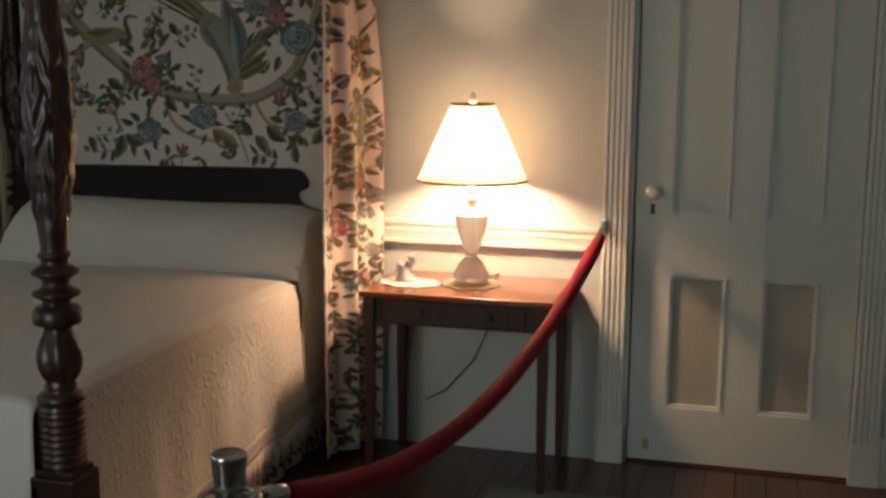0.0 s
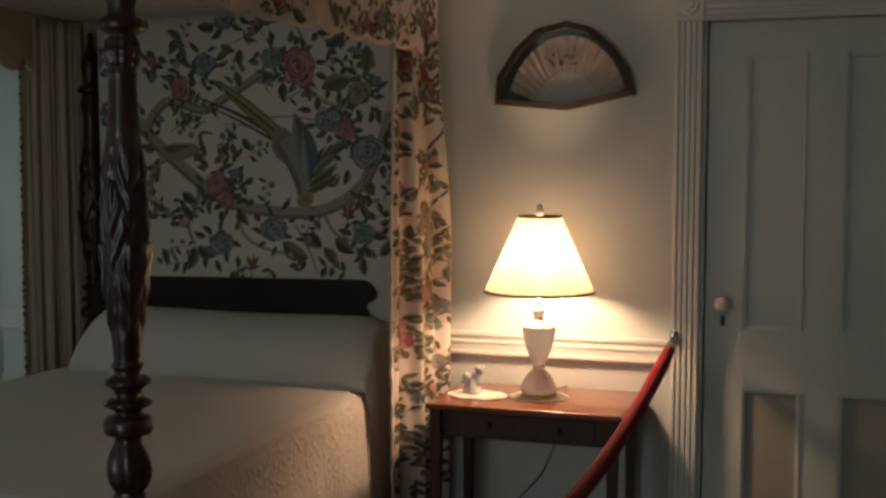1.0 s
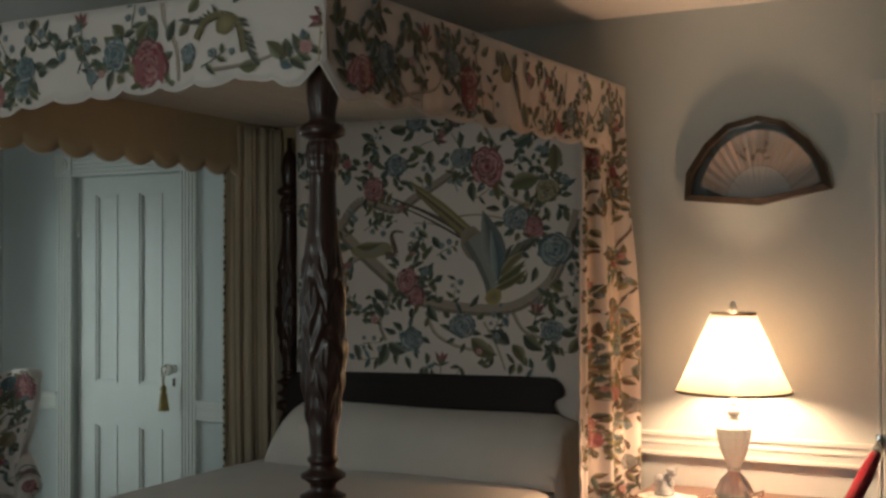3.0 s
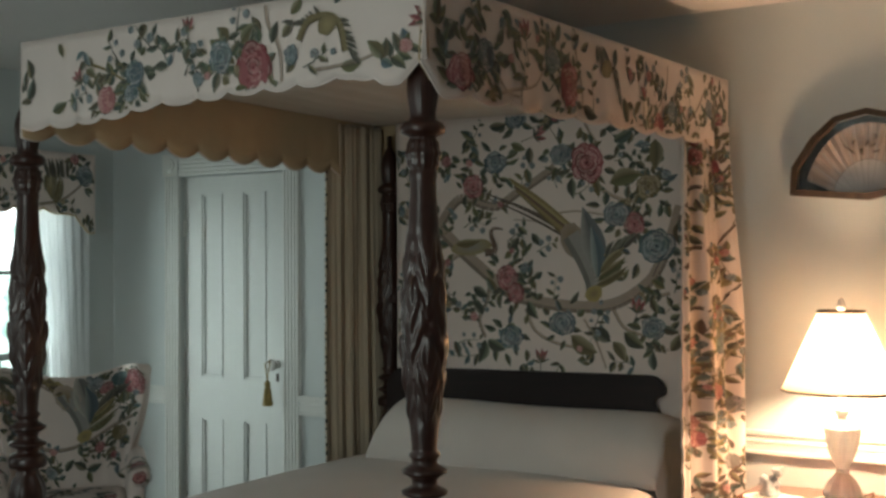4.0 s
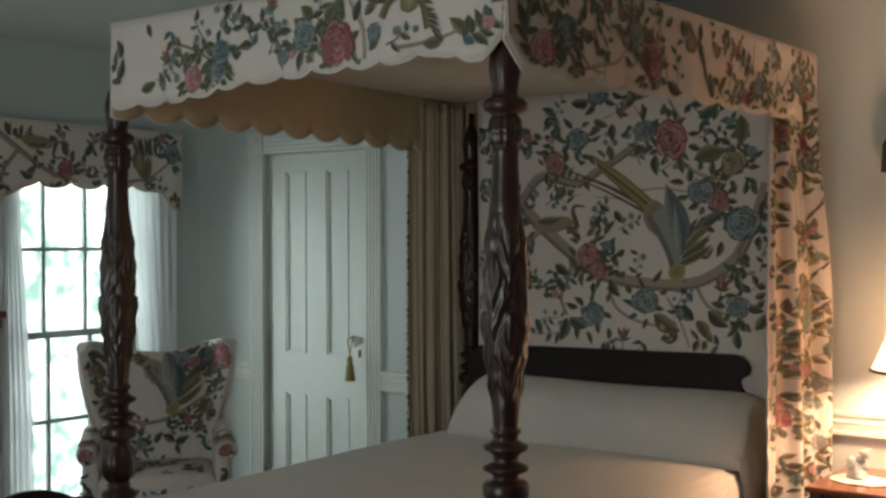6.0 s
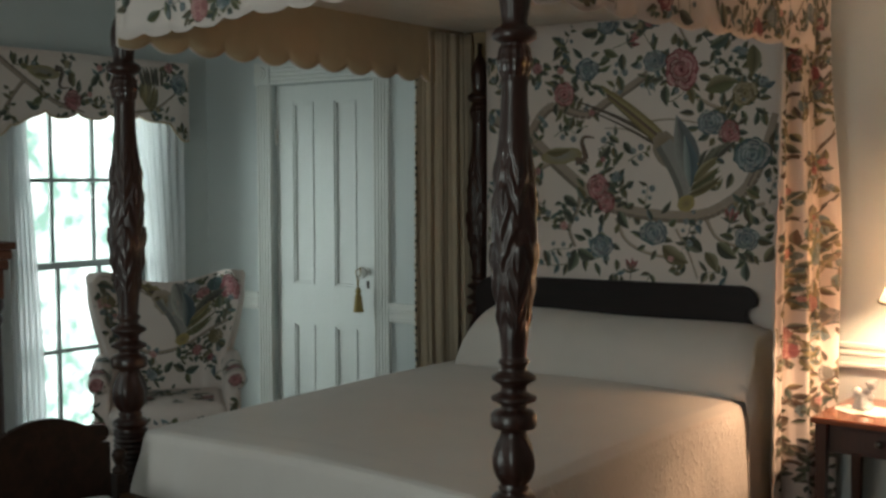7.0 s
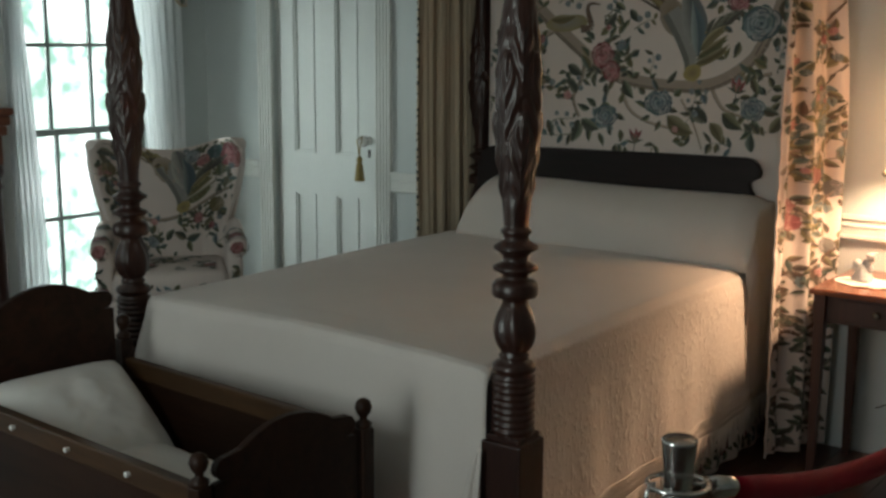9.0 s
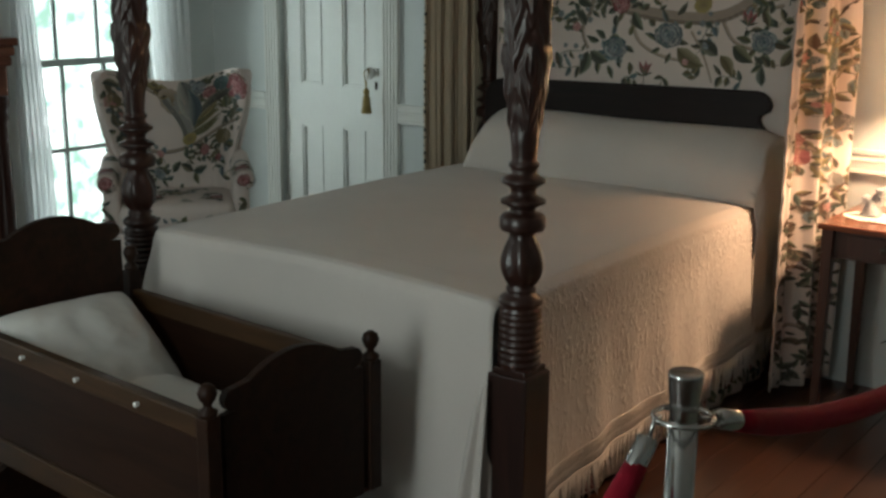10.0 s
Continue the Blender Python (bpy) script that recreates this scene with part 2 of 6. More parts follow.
def tube(bm, pts, radius, seg=12):
    """A round rod along points; radius may be a function of 0..1."""
    pts = [Vector(p) for p in pts]
    rows, up = [], Vector((0, 0, 1))
    for k, p in enumerate(pts):
        d = (pts[min(k + 1, len(pts) - 1)] - pts[max(k - 1, 0)]).normalized()
        ref = up if abs(d.z) < 0.95 else Vector((1, 0, 0))
        s = d.cross(ref).normalized()
        t = s.cross(d)
        r = radius(k / (len(pts) - 1)) if callable(radius) else radius
        rows.append([bm.verts.new(p + r * (math.cos(2 * math.pi * i / seg) * s + math.sin(2 * math.pi * i / seg) * t)) for i in range(seg)])
    for j in range(len(rows) - 1):
        for i in range(seg):
            k = (i + 1) % seg
            bm.faces.new((rows[j][i], rows[j][k], rows[j + 1][k], rows[j + 1][i]))
    bm.faces.new(rows[0][::-1])
    bm.faces.new(rows[-1])
    return bm


def slab(bm, outline, place, thick):
    """An outline of (u, v) given thickness along w; place(u, v, w) puts it in the world."""
    a = [bm.verts.new(place(u, v, 0)) for u, v in outline]
    b = [bm.verts.new(place(u, v, thick)) for u, v in outline]
    bm.faces.new(a)
    bm.faces.new(b[::-1])
    for i in range(len(a)):
        k = (i + 1) % len(a)
        bm.faces.new((a[i], b[i], b[k], a[k]))
    return bm


def solid(ob, t, offset=0.0):
    md = ob.modifiers.new("thickness", "SOLIDIFY")
    md.thickness, md.offset = t, offset
    return ob


def smoothstep(a, b, x):
    x = min(1, max(0, (x - a) / (b - a)))
    return x * x * (3 - 2 * x)


# ---- room ----
XW, XE, YS, CEILING, T = -4.98, 2.4, -5.15, 2.615, 0.16
wall_north = part("wall_north", boxes(
    (XW - T, -4.454, 0, T, 0, CEILING), (-4.454, -3.727, 0, T, 2.08, CEILING), (-3.727, -0.352, 0, T, 0, CEILING),
    (-0.352, 0.495, 0, T, 2.16, CEILING), (0.495, XE + T, 0, T, 0, CEILING)), WALL)
tagged(wall_north, "pale grey painted plaster wall behind the bed", "wall", kind="structure")
WIN = [(-1.245, -0.41), (-4.03, -3.26)]
WZ0, WZ1 = 0.224, 2.022
segs, y = [], 0.0
for a, b in sorted(WIN, reverse=True):
    segs += [(XW - T, XW, b, y, 0, CEILING), (XW - T, XW, a, b, 0, WZ0), (XW - T, XW, a, b, WZ1, CEILING)]
    y = a
segs.append((XW - T, XW, YS, y, 0, CEILING))
tagged(part("wall_west", boxes(*segs), WALL), "pale painted plaster wall with tall windows", "wall", kind="structure")
tagged(part("wall_south", boxes((XW - T, -2.25, YS - T, YS, 0, CEILING), (-2.25, -1.45, YS - T, YS, 0, 0.5), (-2.25, -1.45, YS - T, YS, 2.1, CEILING), (-1.45, XE + T, YS - T, YS, 0, CEILING)), WALL),
       "pale painted plaster wall facing the bed", "wall", kind="structure")
tagged(part("wall_east", boxes((XE, XE + T, YS, 0, 0, CEILING)), WALL), "plain pale painted plaster side wall", "wall", kind="structure")
tagged(part("ceiling", boxes((XW - T, XE + T, YS - T, T, CEILING, CEILING + 0.15)), CEIL), "plain off-white plaster ceiling", "ceiling", kind="structure")
floor = tagged(part("floor", boxes((XW - T, XE + T, YS - T, T, -0.14, -0.022)), DARK), "dark polished reddish wood floor boards", "floor", kind="structure")


def casing(name, x0, x1, top, label):
    """Fluted door casing with corner blocks round an opening from x0 to x1."""
    root = thing(name, label, "door casing", kind="structure")
    w = 0.105
    for a, b in ((x0 - w, x0), (x1, x1 + w)):
        bm = boxes((a, b, -0.016, -0.001, 0.16, top))
        for k in range(5):
            c = a + w * (0.1 + 0.2 * k)
            box(bm, c - 0.0075, c + 0.0075, -0.022, -0.014, 0.16, top, 0.003)
        part("fluted_board", bm, TRIM, root)
        part("plinth", boxes((a - 0.004, b + 0.004, -0.030, -0.001, 0, 0.16), bev=0.003), TRIM, root)
        bm = boxes((a - 0.004, b + 0.004, -0.030, -0.001, top, top + 0.12), bev=0.003)
        for r, d in ((0.040, 0.036), (0.022, 0.041)):
            rr = bmesh.ops.create_cone(bm, cap_ends=True, segments=20, radius1=r, radius2=r * 0.85, depth=0.012)
            bmesh.ops.transform(bm, matrix=pose((a + b) / 2, -d + 0.004, top + 0.06, 90), verts=rr["verts"])
        part("corner_block", bm, TRIM, root)
    bm = boxes((x0, x1, -0.016, -0.001, top, top + 0.112))
    for k in range(5):
        c = top + 0.112 * (0.1 + 0.2 * k)
        box(bm, x0, x1, -0.022, -0.014, c - 0.0075, c + 0.0075, 0.003)
    part("head_board", bm, TRIM, root)
    return root


casing("trim_casing_west", -4.454, -3.727, 2.08, "pale fluted door casing with round corner blocks")
casing("trim_casing_east", -0.365, 0.495, 2.16, "pale fluted door casing with round corner blocks")


# Unseen dark blocks added behind the doors to keep outside light out.
for nm, a, b, top in (("trim_stop_east", -0.352, 0.495, 2.16), ("trim_stop_west", -4.454, -3.727, 2.08)):
    tagged(part(nm, boxes((a, b, 0.066, T - 0.004, 0.0, top)), DARK), "dark block added behind the closed door against light leaks", "door stop", kind="structure")


# Strips added under the doors to close the bluish gap there.
for nm, a, b in (("threshold_east", -0.352, 0.495), ("threshold_west", -4.454, -3.727)):
    tagged(part(nm, boxes((a, b, 0.001, T, -0.02, 0.006), bev=0.002), TABLED), "dark wooden threshold added to close the gap under the door", "threshold", kind="structure")


def panel_door(name, x0, x1, top, panels_x, zs, low_material, knob_side, label):
    """A four-panel door: stiles and rails proud, panels set back with a small moulding."""
    root = thing(name, label, "door", kind="structure")
    (l0, l1), (r0, r1) = panels_x
    za, zb, zc, zd = zs
    y0, y1 = 0.026, 0.062
    bm = boxes((x0 + 0.004, l0, y0, y1, 0.012, top - 0.004), (r1, x1 - 0.004, y0, y1, 0.012, top - 0.004), (l1, r0, y0, y1, 0.012, top - 0.004),
               (l0, l1, y0, y1, 0.012, za), (l0, l1, y0, y1, zb, zc), (l0, l1, y0, y1, zd, top - 0.004),
               (r0, r1, y0, y1, 0.012, za), (r0, r1, y0, y1, zb, zc), (r0, r1, y0, y1, zd, top - 0.004))
    part("stiles_and_rails", bm, DOOR, root)
    for a, b in panels_x:
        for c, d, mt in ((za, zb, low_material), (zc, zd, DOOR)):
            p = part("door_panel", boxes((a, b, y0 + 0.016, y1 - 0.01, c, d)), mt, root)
            mo = 0.012
            q = bmesh.new()
            for bx in ((a, a + mo, c, d), (b - mo, b, c, d), (a + mo, b - mo, c, c + mo), (a + mo, b - mo, d - mo, d)):
                box(q, bx[0], bx[1], y0 + 0.006, y0 + 0.016, bx[2], bx[3])
            box(q, b - 0.004, b + 0.006, y0 - 0.005, y0 + 0.001, c, d, 0.002)
            part("panel_moulding", q, DOOR, p)
    kx = x0 + 0.072 if knob_side < 0 else x1 - 0.072
    bm = bmesh.new()
    lathe(bm, [(0.022, 0.0), (0.022, 0.006), (0.010, 0.009), (0.010, 0.028), (0.024, 0.034), (0.030, 0.046), (0.026, 0.058), (0.010, 0.063)], 24)
    bmesh.ops.transform(bm, matrix=pose(kx, y0, 1.092, 90), verts=bm.verts[:])
    part("knob", bm, PORC, root, "white porcelain door knob", True)
    bm = boxes((kx - 0.008, kx + 0.008, y0 - 0.004, y0 + 0.004, 1.005, 1.045), bev=0.002)
    k = part("keyhole_plate", bm, GILT, root, "dark brass keyhole cover")
    hx = x1 - 0.010 if knob_side < 0 else x0 + 0.010
    for hz in (0.34, 1.80):
        bm = bmesh.new()
        lathe(bm, [(0.006, hz - 0.045), (0.008, hz - 0.04), (0.008, hz + 0.04), (0.006, hz + 0.045)], 10, (hx, 0.016))
        box(bm, hx - 0.020, hx + 0.008, 0.018, 0.0255, hz - 0.04, hz + 0.04)
        part("hinge", bm, TRIM, root)
    return root


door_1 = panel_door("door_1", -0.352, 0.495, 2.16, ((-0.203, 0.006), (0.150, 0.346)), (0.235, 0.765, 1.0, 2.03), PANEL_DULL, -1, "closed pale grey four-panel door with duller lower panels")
part("bolt_plate", boxes((-0.282, -0.262, 0.018, 0.030, 0.055, 0.095), bev=0.003), BRASS, door_1)
door_2 = panel_door("door_2", -4.454, -3.727, 2.08, ((-4.325, -4.178), (-4.028, -3.878)), (0.20, 0.785, 1.007, 1.98), DOOR, 1, "closed pale grey four-panel door with white knob")
for nm, x0, x1 in (("trim_rail_mid", -3.622, -0.47), ("trim_rail_corner", XW, -4.559), ("trim_rail_east", 0.60, XE)):
    bm = boxes((x0, x1, -0.020, -0.001, 0.848, 0.945), (x0, x1, -0.026, -0.018, 0.925, 0.948), (x0, x1, -0.024, -0.018, 0.895, 0.910), (x0, x1, -0.024, -0.018, 0.850, 0.868), bev=0.004)
    tagged(part(nm, bm, TRIM), "white moulded wooden chair rail on the wall", "chair rail", kind="structure")
    if nm == "trim_rail_mid":
        continue
    bm = boxes((x0, x1, -0.018, -0.001, 0, 0.17), (x0, x1, -0.024, -0.001, 0.17, 0.19), bev=0.003)
    tagged(part(nm.replace("rail", "baseboard"), bm, TRIM), "white painted wooden baseboard", "baseboard", kind="structure")
for k, (a, b) in enumerate(((-0.29, 0.0), (-1.43, -1.37), (-3.16, -2.95), (YS, -4.13))):
    tagged(part("trim_rail_west_%d" % k, boxes((XW + 0.001, XW + 0.020, a, b, 0.848, 0.945), (XW + 0.018, XW + 0.034, a, b, 0.925, 0.948), bev=0.004), TRIM), "white moulded wooden chair rail on the wall", "chair rail", kind="structure")
    tagged(part("baseboard_west_%d" % k, boxes((XW + 0.001, XW + 0.018, a, b, 0, 0.19), bev=0.003), TRIM), "white painted wooden baseboard", "baseboard", kind="structure")


def sash_window(name, a, b, label):
    """A six-over-six sash window in the west wall from y=a to y=b."""
    root = thing(name, label, "window", kind="structure")
    x = XW - 0.10
    bm = boxes((XW + 0.001, XW + 0.022, a - 0.10, a, WZ0 - 0.02, WZ1 + 0.10), (XW + 0.001, XW + 0.022, b, b + 0.10, WZ0 - 0.02, WZ1 + 0.10), (XW + 0.001, XW + 0.022, a, b, WZ1, WZ1 + 0.10), bev=0.003)
    part("window_casing", bm, TRIM, root)
    part("window_sill", boxes((XW + 0.001, XW + 0.06, a - 0.12, b + 0.12, WZ0 - 0.05, WZ0 - 0.022), bev=0.004), TRIM, root)
    mid = 1.128
    cols = [a + 0.035 + (b - a - 0.07) * k / 3 for k in range(4)]
    for z0, z1, dx in ((WZ0, mid + 0.016, 0.02), (mid - 0.016, WZ1, -0.02)):
        xx = x + dx
        bm = boxes((xx - 0.016, xx + 0.016, a, a + 0.035, z0, z1), (xx - 0.016, xx + 0.016, b - 0.035, b, z0, z1),
                   (xx - 0.016, xx + 0.016, a + 0.035, b - 0.035, z0, z0 + 0.032), (xx - 0.016, xx + 0.016, a + 0.035, b - 0.035, z1 - 0.032, z1))
        for c in cols[1:3]:
            box(bm, xx - 0.010, xx + 0.010, c - 0.010, c + 0.010, z0 + 0.032, z1 - 0.032)
        zm = (z0 + z1) / 2
        for k in range(3):
            box(bm, xx - 0.010, xx + 0.010, cols[k] + 0.010, cols[k + 1] - 0.010, zm - 0.010, zm + 0.010)
        sash = part("window_frame", bm, BACKLIT_SASH, root)
        for k in range(3):
            for c, d in ((z0 + 0.03, zm - 0.006), (zm + 0.006, z1 - 0.03)):
                p = part("pane", boxes((xx - 0.002, xx + 0.002, cols[k] + 0.006, cols[k + 1] - 0.006, c, d)), GLASS, sash)
                p.visible_shadow = False
    return root


sash_window("window_1", -1.245, -0.41, "tall six-over-six white sash window full of daylight")
sash_window("window_2", -4.03, -3.26, "tall six-over-six white sash window")
bm = boxes((-2.25, -2.215, YS - 0.10, YS - 0.07, 0.5, 2.1), (-1.485, -1.45, YS - 0.10, YS - 0.07, 0.5, 2.1), (-2.215, -1.485, YS - 0.10, YS - 0.07, 0.5, 0.54), (-2.215, -1.485, YS - 0.10, YS - 0.07, 1.28, 1.32), (-2.215, -1.485, YS - 0.10, YS - 0.07, 2.06, 2.1))
tagged(part("window_3", bm, TRIM), "white sash window frame facing the bed", "window", kind="structure")

# garden seen through the windows, far off
bd = bpy.data.materials.new("garden_glow")
bd.use_nodes = True
n, l = bd.node_tree.nodes, bd.node_tree.links
n.remove(n["Principled BSDF"])
em, no, ramp, tc, no2, mx = n.new("ShaderNodeEmission"), n.new("ShaderNodeTexNoise"), n.new("ShaderNodeValToRGB"), n.new("ShaderNodeTexCoord"), n.new("ShaderNodeTexNoise"), n.new("ShaderNodeMath")
no.inputs["Scale"].default_value, no.inputs["Detail"].default_value = 2.2, 9
no2.inputs["Scale"].default_value = 0.16
mx.operation = "MULTIPLY_ADD"
mx.inputs[1].default_value = 0.5
l.new(tc.outputs["Object"], no.inputs["Vector"])
l.new(tc.outputs["Object"], no2.inputs["Vector"])
l.new(no2.outputs[0], mx.inputs[0])
l.new(no.outputs[0], mx.inputs[2])
e = ramp.color_ramp.elements
e[0].position, e[0].color = 0.58, (0.20, 0.34, 0.28, 1)
e[1].position, e[1].color = 0.80, (0.85, 0.92, 0.91, 1)
q = e.new(0.70)
q.color = (0.50, 0.62, 0.58, 1)
l.new(mx.outputs[0], ramp.inputs[0])
l.new(ramp.outputs[0], em.inputs[0])
em.inputs[1].default_value = 3.3
l.new(em.outputs[0], n["Material Output"].inputs[0])
bm = bmesh.new()
grid(bm, 4, 4, lambda u, v: (-22.0, -14 + 34 * u, -6 + 16 * v))
tagged(part("backdrop", bm, bd), "bright blurred garden greenery beyond the window", "backdrop", kind="structure")


# ---- printed chintz ----
def srgb(r, g, b):
    lin = [((c / 255) / 12.92 if c / 255 < 0.04045 else ((c / 255 + 0.055) / 1.055) ** 2.4) for c in (r, g, b)]
    grey = sum(lin) / 3
    return tuple(0.86 * (0.82 * c + 0.18 * grey) + 0.14 * w for c, w in zip(lin, (0.60, 0.52, 0.44)))


GREENS = [srgb(48, 82, 56), srgb(30, 62, 50), srgb(92, 98, 48), srgb(44, 84, 80), srgb(110, 100, 54), srgb(36, 56, 44), srgb(84, 74, 44)]
BLUES = [srgb(76, 112, 128), srgb(54, 92, 110), srgb(112, 142, 152), srgb(66, 112, 116)]
ROSES = [srgb(158, 36, 58), srgb(186, 84, 96), srgb(128, 22, 44)]
OLIVE = [srgb(132, 114, 54), srgb(110, 96, 46), srgb(148, 132, 76)]
TAUPE = [srgb(176, 154, 136), srgb(156, 136, 120)]
GREY = [srgb(120, 122, 124), srgb(98, 108, 116), srgb(142, 142, 138)]
BROWN = [srgb(92, 62, 44), srgb(72, 56, 50)]
PINK = [srgb(206, 132, 128), srgb(198, 112, 114)]
DARKS = [srgb(48, 62, 58), srgb(60, 60, 52)]


class Dye:
    """Collects the shapes of a printed pattern laid on a cloth. surf(u, v, h) gives the place h above the cloth."""

    def __init__(self, surf, inside, rng):
        self.surf, self.inside, self.rng = surf, inside, rng
        self.greens = GREENS
        self.bm = bmesh.new()
        self.layer = self.bm.loops.layers.float_color.new("dye")
        self.h = 0.0

    def poly(self, pts, colour, h):
        if len(pts) < 3 or not all(self.inside(u, v) for u, v in pts):
            return
        f = self.bm.faces.new([self.bm.verts.new(self.surf(u, v, 0.0042 + h)) for u, v in pts])
        tones = colour if isinstance(colour, list) else [colour] * len(pts)
        for lp, tone in zip(f.loops, tones):
            lp[self.layer] = (*tone, 1)

    def tint(self, colours, amount=0.16):
        c, k = self.rng.choice(colours), 1 + self.rng.uniform(-amount, amount)
        return tuple(x * k for x in c)

    def leaf(self, u, v, ang, length, width, colours, h=0.0002, n=7):
        """A painted leaf: dark midrib, paler margin, one half in shade."""
        c1, c2 = self.tint(colours), self.tint(colours)
        pale = [x * 0.72 + w * 0.28 for x, w in zip(c1, (0.60, 0.56, 0.44))]
        rib, shade, edge = [x * 0.62 for x in c1], [x * 0.66 for x in c2], [x * 0.95 for x in c2]
        ca, sa = math.cos(ang), math.sin(ang)
        bend = self.rng.uniform(-0.2, 0.2) * length

        def at(s, w):
            x, y = s * length, w + bend * s * (1 - s) * 2
            return (u + ca * x - sa * y, v + sa * x + ca * y)
        for i in range(n):
            a, b = i / n, (i + 1) / n
            wa, wb = (width * 0.5 * math.sin(math.pi * t ** 0.8) for t in (a, b))
            self.poly([at(a, 0), at(b, 0), at(b, wb), at(a, wa)], [rib, rib, pale, pale], h)
            self.poly([at(a, 0), at(a, -wa), at(b, -wb), at(b, 0)], [shade, edge, edge, shade], h)

    def blob(self, u, v, ru, rv, colour, h, lobes=6, depth=0.12, ang=0.0, n=20, rim=None):
        ph = self.rng.uniform(0, 6)
        ca, sa = math.cos(ang), math.sin(ang)
        ring = []
        for i in range(n):
            a = 2 * math.pi * i / n
            k = 1 - depth + depth * abs(math.cos(lobes * a / 2 + ph)) + self.rng.uniform(-0.03, 0.03)
            x, y = ru * k * math.cos(a), rv * k * math.sin(a)
            ring.append((u + ca * x - sa * y, v + sa * x + ca * y))
        rim = rim or colour
        for i in range(n):
            self.poly([(u, v), ring[i], ring[(i + 1) % n]], [colour, rim, rim], h)

    def flower(self, u, v, r, colours, flat=1.0, hearts=None):
        """A ruffled bloom: rings of cupped petals, deep at the base and pale at the rim."""
        rng = self.rng
        deep = tuple(x * 0.62 for x in self.tint(colours, 0.05))
        self.blob(u, v, r * 0.97, r * 0.97 * flat, deep, 0.0004, rng.choice((7, 8, 9)), 0.16)
        for ring, (k, m, size) in enumerate(((0.70, 9, 0.33), (0.45, 7, 0.29), (0.22, 5, 0.22), (0.04, 2, 0.15))):
            ph = rng.uniform(0, 6)
            for i in range(m):
                a = ph + 2 * math.pi * (i + rng.uniform(-0.45, 0.45)) / m
                q = k * rng.uniform(0.78, 1.16)
                x, y = u + r * q * math.cos(a), v + r * q * flat * math.sin(a)
                base = rng.choice(colours)
                pale = rng.uniform(0.22, 0.62) * (1.0, 0.85, 0.6, 0.3)[ring]
                rim = tuple(t * (1 - pale) + g * pale for t, g in zip(base, (0.68, 0.58, 0.53)))
                su, sv, h = r * size * rng.uniform(0.95, 1.25), r * size * rng.uniform(0.62, 0.85) * flat, 0.0006 + 0.00016 * ring + 0.000015 * i
                turn = a + 1.57 + rng.uniform(-0.35, 0.35)
                self.blob(x, y, su * 1.07, sv * 1.10, tuple(t * 0.68 for t in base), h - 0.000008, 3, 0.12, turn, 12)
                self.blob(x - r * 0.07 * math.cos(a), y - r * 0.07 * flat * math.sin(a), su, sv, tuple(t * 0.82 for t in base), h, 3, 0.12, turn, 12, rim)
        self.blob(u, v, r * 0.09, r * 0.09 * flat, tuple(x * 0.5 for x in self.tint(hearts or colours)), 0.0013)

    def bud(self, u, v, ang, r, colours=None):
        """A half-open bud on a short stalk, with pointed sepals."""
        ca, sa = math.cos(ang), math.sin(ang)
        self.ribbon([(u - ca * r * 3, v - sa * r * 3), (u - ca * r * 1.5, v - sa * r * 1.4), (u, v)], 0.004, 0.004, GREENS)
        for t in (-0.5, 0.0, 0.5):
            self.leaf(u - ca * r * 0.6, v - sa * r * 0.6, ang + t, r * 2.1, r * 0.75, colours or ROSES, 0.0005 + 0.0001 * (t == 0))
        for t in (-1.1, -0.35, 0.4, 1.2):
            self.leaf(u - ca * r * 0.7, v - sa * r * 0.7, ang + t, r * 1.5, r * 0.34, self.greens, 0.0008)

    def spray(self, u, v, ang, length, colours, n=6):
        """A thin stalk carrying small five-petalled blossoms and leaflets."""
        x, y, pts = u, v, [(u, v)]
        for k in range(n):
            ang += self.rng.uniform(-0.3, 0.3)
            x, y = x + math.cos(ang) * length / n, y + math.sin(ang) * length / n
            pts.append((x, y))
            side = ang + (1.1 if k % 2 else -1.1)
            d = self.rng.uniform(0.018, 0.032)
            if self.rng.random() < 0.4:
                self.flower(x + d * math.cos(side), y + d * math.sin(side), self.rng.uniform(0.009, 0.016), colours)
            else:
                self.leaf(x, y, side, self.rng.uniform(0.028, 0.05), self.rng.uniform(0.014, 0.022), self.greens)
        self.ribbon(pts, 0.005, 0.002, GREENS)

    def cluster(self, u, v, r, colours, leaves=5, flat=1.0):
        ph = self.rng.uniform(0, 6)
        for i in range(2 * leaves + 1):
            a = ph + 2 * math.pi * (i + self.rng.uniform(-0.6, 0.6)) / (2 * leaves + 1)
            k = r * self.rng.uniform(0.6, 1.45)
            self.leaf(u + k * math.cos(a), v + k * math.sin(a), a + self.rng.uniform(-1.1, 1.1), self.rng.uniform(0.018, 0.05) + r * 0.34, self.rng.uniform(0.013, 0.026) + r * 0.12, self.greens + (BLUES[1:2] if self.rng.random() < 0.3 else []))
        self.flower(u, v, r, colours, flat)

    def ribbon(self, pts, w0, w1, colours, h=0.0001):
        c = [Vector((*p, 0)) for p in pts]
        path = []
        for i in range(len(c) - 1):
            p0, p1, p2, p3 = c[max(i - 1, 0)], c[i], c[i + 1], c[min(i + 2, len(c) - 1)]
            for k in range(5):
                t = k / 5
                path.append(0.5 * (2 * p1 + (p2 - p0) * t + (2 * p0 - 5 * p1 + 4 * p2 - p3) * t * t + (3 * p1 - p0 - 3 * p2 + p3) * t ** 3))
        path.append(c[-1])
        tone = self.tint(colours, 0.06)
        low = tuple(x * 0.6 for x in tone)
